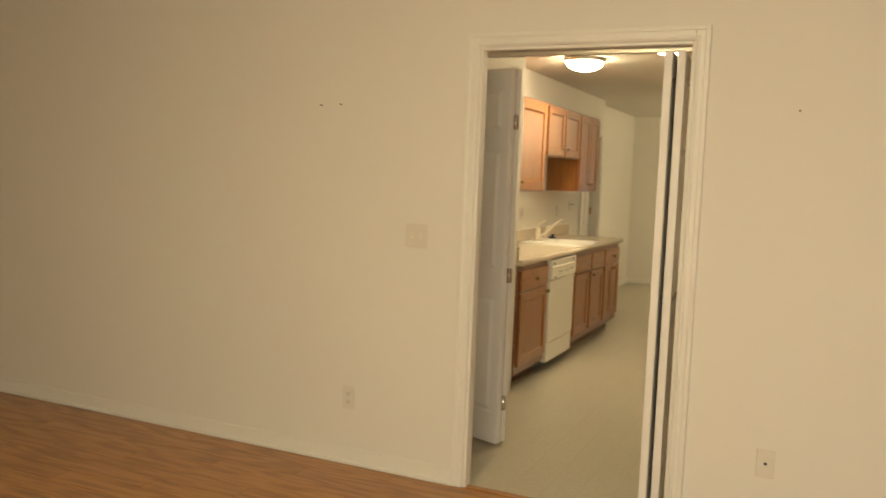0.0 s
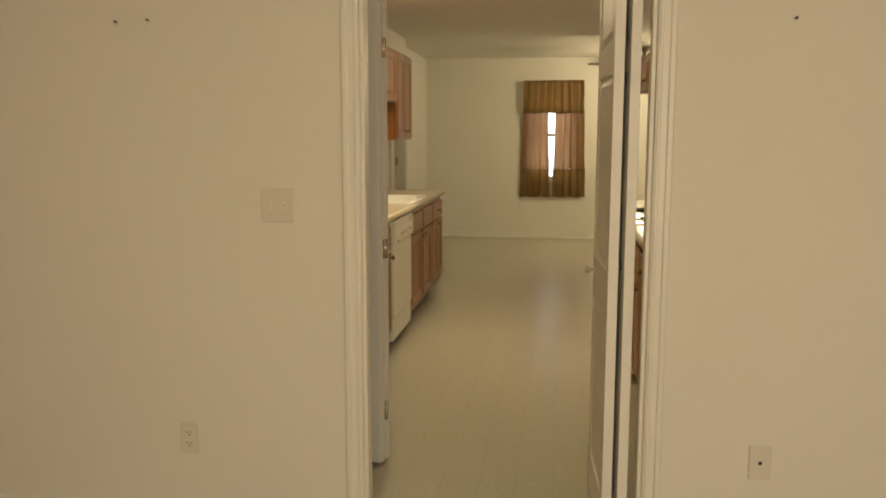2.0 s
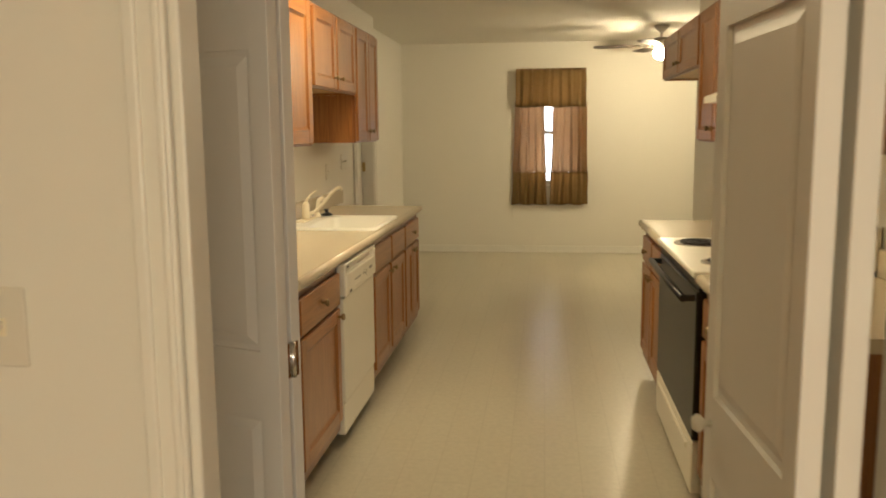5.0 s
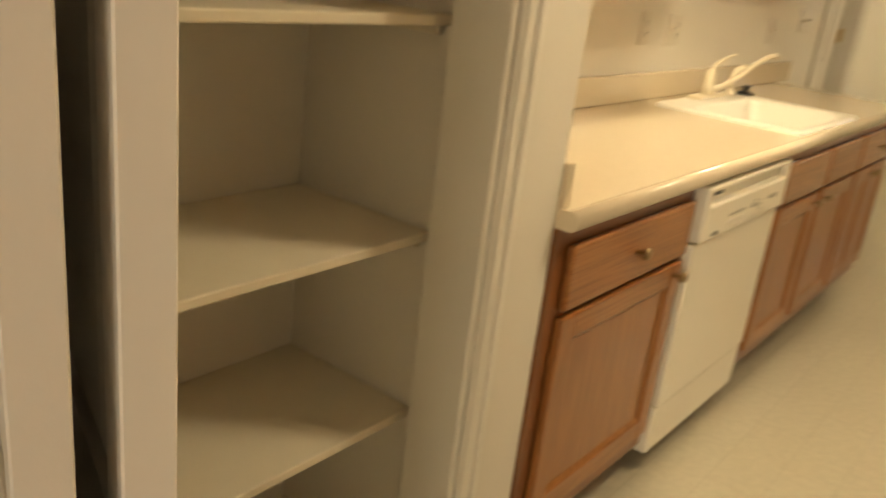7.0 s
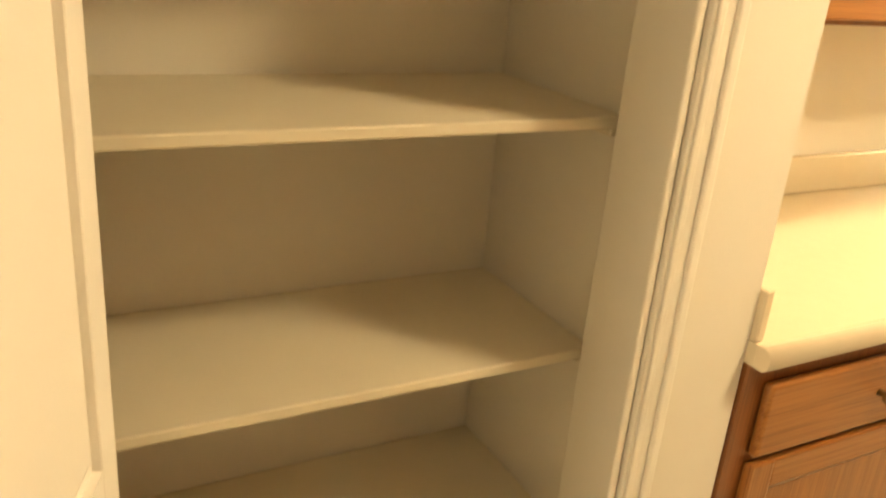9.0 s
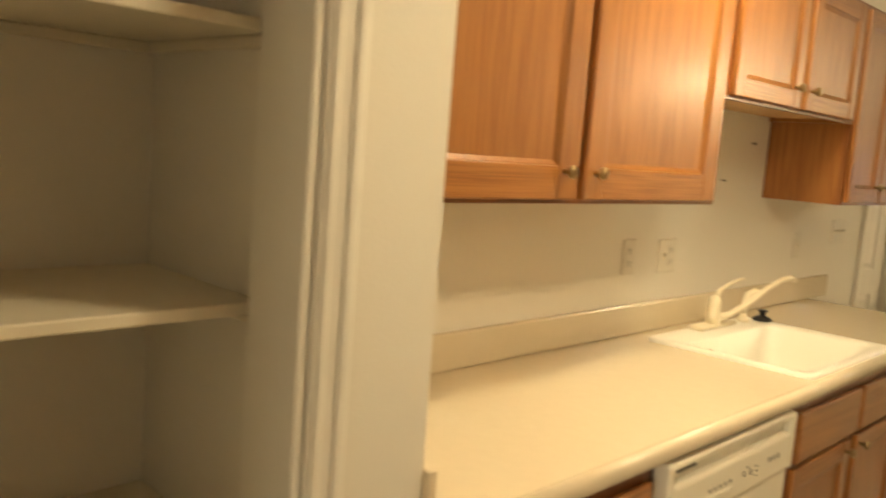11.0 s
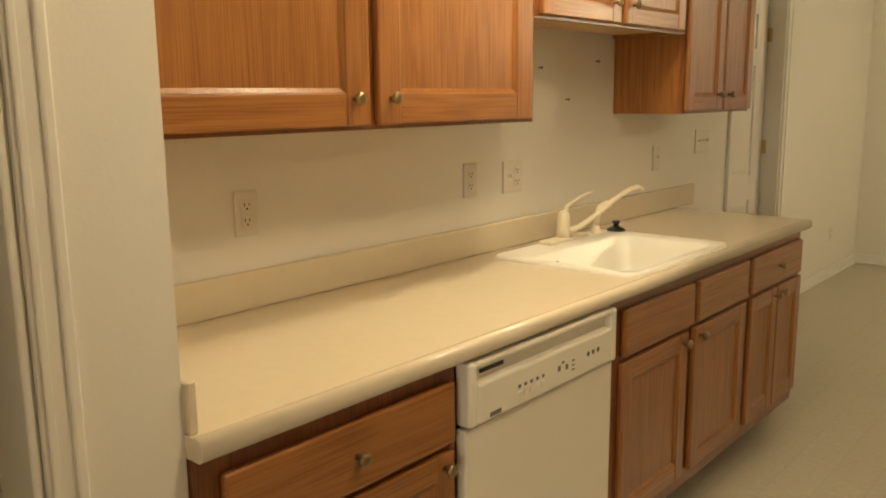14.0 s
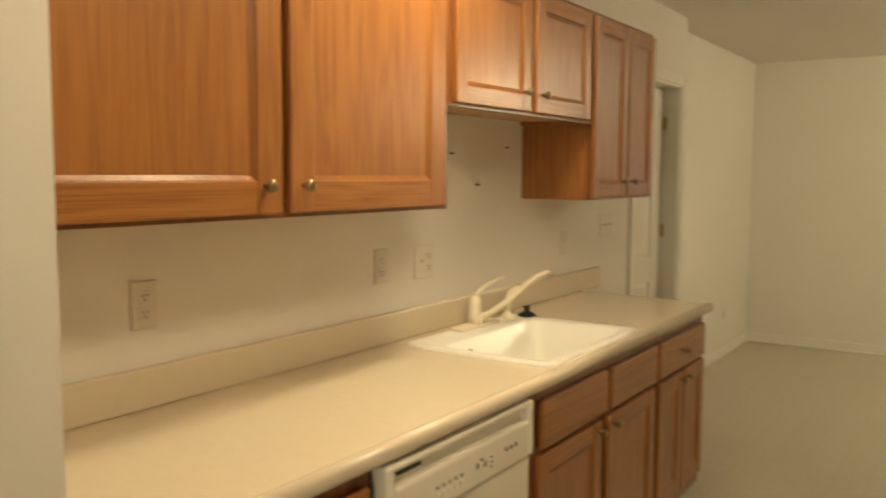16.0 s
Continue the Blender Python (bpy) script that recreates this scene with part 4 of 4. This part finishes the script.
def cloth(x0, x1, z0, z1, y, folds, amp, seed, taper=0.0, ruffle=0.0):
    """A gathered cloth hanging from z1 to z0 in soft folds, with thickness; taper draws its foot wider."""
    rnd = random.Random(seed)
    ph = [rnd.uniform(0, 6.28) for _ in range(4)]
    bm = bmesh.new()
    nx, nz = 72, 12
    grid = []
    for j in range(nz + 1):
        f = j / nz
        row = []
        for i in range(nx + 1):
            s = i / nx
            wave = math.sin(s * folds * 6.283 + ph[0]) + 0.5 * math.sin(s * folds * 11.3 + ph[1] + f) + 0.35 * math.sin(s * folds * 4.1 + ph[2])
            x = x0 + (x1 - x0) * s + taper * f * (s - 0.5) + 0.004 * math.sin(9 * s + 5 * f + ph[3])
            z = z1 + (z0 - z1) * f
            if j == 0:
                z += ruffle * (0.5 + 0.5 * math.sin(s * folds * 18 + ph[1]))
            if j == nz:
                z += 0.006 * math.sin(s * 14 + ph[2])
            row.append(bm.verts.new((x, y - amp * (0.45 + 0.55 * f) * wave, z)))
        grid.append(row)
    for j in range(nz):
        for i in range(nx):
            bm.faces.new((grid[j][i], grid[j][i + 1], grid[j + 1][i + 1], grid[j + 1][i])).smooth = True
    bmesh.ops.solidify(bm, geom=bm.faces[:], thickness=0.0015)
    return bm


CX0, CX1, CZ0, CZ1 = 1.185, 1.985, 0.575, 2.130
cu = thing("curtain", (1.58, FY - 0.06, CZ0), "brown gathered curtains with a darker valance, parted at the middle", "curtain")
part("rod", tube(bmesh.new(), [(CX0 - 0.005, FY - 0.055, CZ1 - 0.03), (CX1 + 0.005, FY - 0.055, CZ1 - 0.03)], [0.006, 0.006]), M_TRIM, cu)
for x in (CX0 + 0.003, CX1 - 0.003):
    part("rod_bracket", box((x - 0.006, FY - 0.06, CZ1 - 0.04), (x + 0.006, FY, CZ1 - 0.02), 0.002), M_TRIM, cu)
part("valance", cloth(CX0, CX1 - 0.005, 1.700, CZ1, FY - 0.085, 9, 0.017, 3, 0.02, 0.012), M_VALANCE, cu, "dark brown gathered valance")
for x0, x1, seed, ta in ((CX0 - 0.010, 1.515, 5, 0.05), (1.615, CX1 + 0.005, 8, 0.05)):
    pn = part("curtain_panel", cloth(x0, x1, 0.95, 1.76, FY - 0.052, 5, 0.015, seed, ta), M_SHEER, cu, "light brown curtain panel with daylight through it")
    part("hem_band", cloth(x0 - ta / 2, x1 + ta / 2, CZ0, 0.955, FY - 0.054, 5, 0.016, seed, 0.02), M_VALANCE, pn, "darker brown hem band")
part("pull_cord", tube(bmesh.new(), [(CX0 + 0.02, FY - 0.03, 0.70), (CX0 - 0.03, FY - 0.028, 0.50), (CX0 - 0.028, FY - 0.028, 0.40)], [0.002, 0.002, 0.006], 6), M_TRIM, cu)

# ---- added living-room window behind the walk, never in view, with a fill lamp ----
win2 = thing("window_added", (3.2, -7.34, 0.8), "wide white window frame added out of view, with a fill lamp in front", "window", kind="structure")
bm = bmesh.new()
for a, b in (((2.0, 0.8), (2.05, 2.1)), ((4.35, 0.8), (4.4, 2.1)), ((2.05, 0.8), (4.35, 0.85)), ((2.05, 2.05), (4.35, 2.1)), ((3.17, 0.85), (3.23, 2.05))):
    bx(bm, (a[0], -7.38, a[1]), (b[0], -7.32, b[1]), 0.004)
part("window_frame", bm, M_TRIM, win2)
# area lamp added as fill, aimed towards the doorway
fill_lamp = bpy.data.lights.new("living_room_fill", "AREA")
fill_lamp.shape, fill_lamp.size, fill_lamp.size_y, fill_lamp.energy, fill_lamp.color = "RECTANGLE", 2.2, 1.15, 80, (1.0, 0.93, 0.76)
new("living_room_fill", fill_lamp).matrix_world = look((3.2, -7.27, 1.45), (2.0, 0, 1.3))

# ---- living-room floor boards ----
PW, PLEN = 0.127, 1.22
rest = bmesh.new()
shared = {}
count = 0
row = 0
y = W - 0.0015
while y > -7.28:
    x = -4.2 - (row * 0.43) % PLEN
    while x < 5.2:
        a, b = max(x, -4.19), min(x + PLEN, 5.19)
        if b - a > 0.02:
            y1, y0 = y - 0.0008, y - PW + 0.0008
            if row < 14 and b > -3.4 and a < 3.0 and count < 110:
                key = round(b - a, 3)
                if key not in shared:
                    bm = box((0, -PW / 2 + 0.0008, -0.012), (b - a - 0.0016, PW / 2 - 0.0008, 0), 0.0012)
                    me = bpy.data.meshes.new("plank")
                    bm.to_mesh(me)
                    bm.free()
                    me.materials.append(M_PLANK)
                    shared[key] = me
                ob = new("plank", shared[key])
                ob.location = (a + 0.0008, y - PW / 2, 0)
                ob.parent = floor_lr
                count += 1
            else:
                bx(rest, (a + 0.0008, y0, -0.012), (b - 0.0008, y1, 0))
        x += PLEN
    y -= PW
    row += 1
bm = rest
me = bpy.data.meshes.new("planks")
bm.to_mesh(me)
bm.free()
me.materials.append(M_PLANK)
ob = tagged(new("planks", me), kind="stuff")
ob.parent = floor_lr
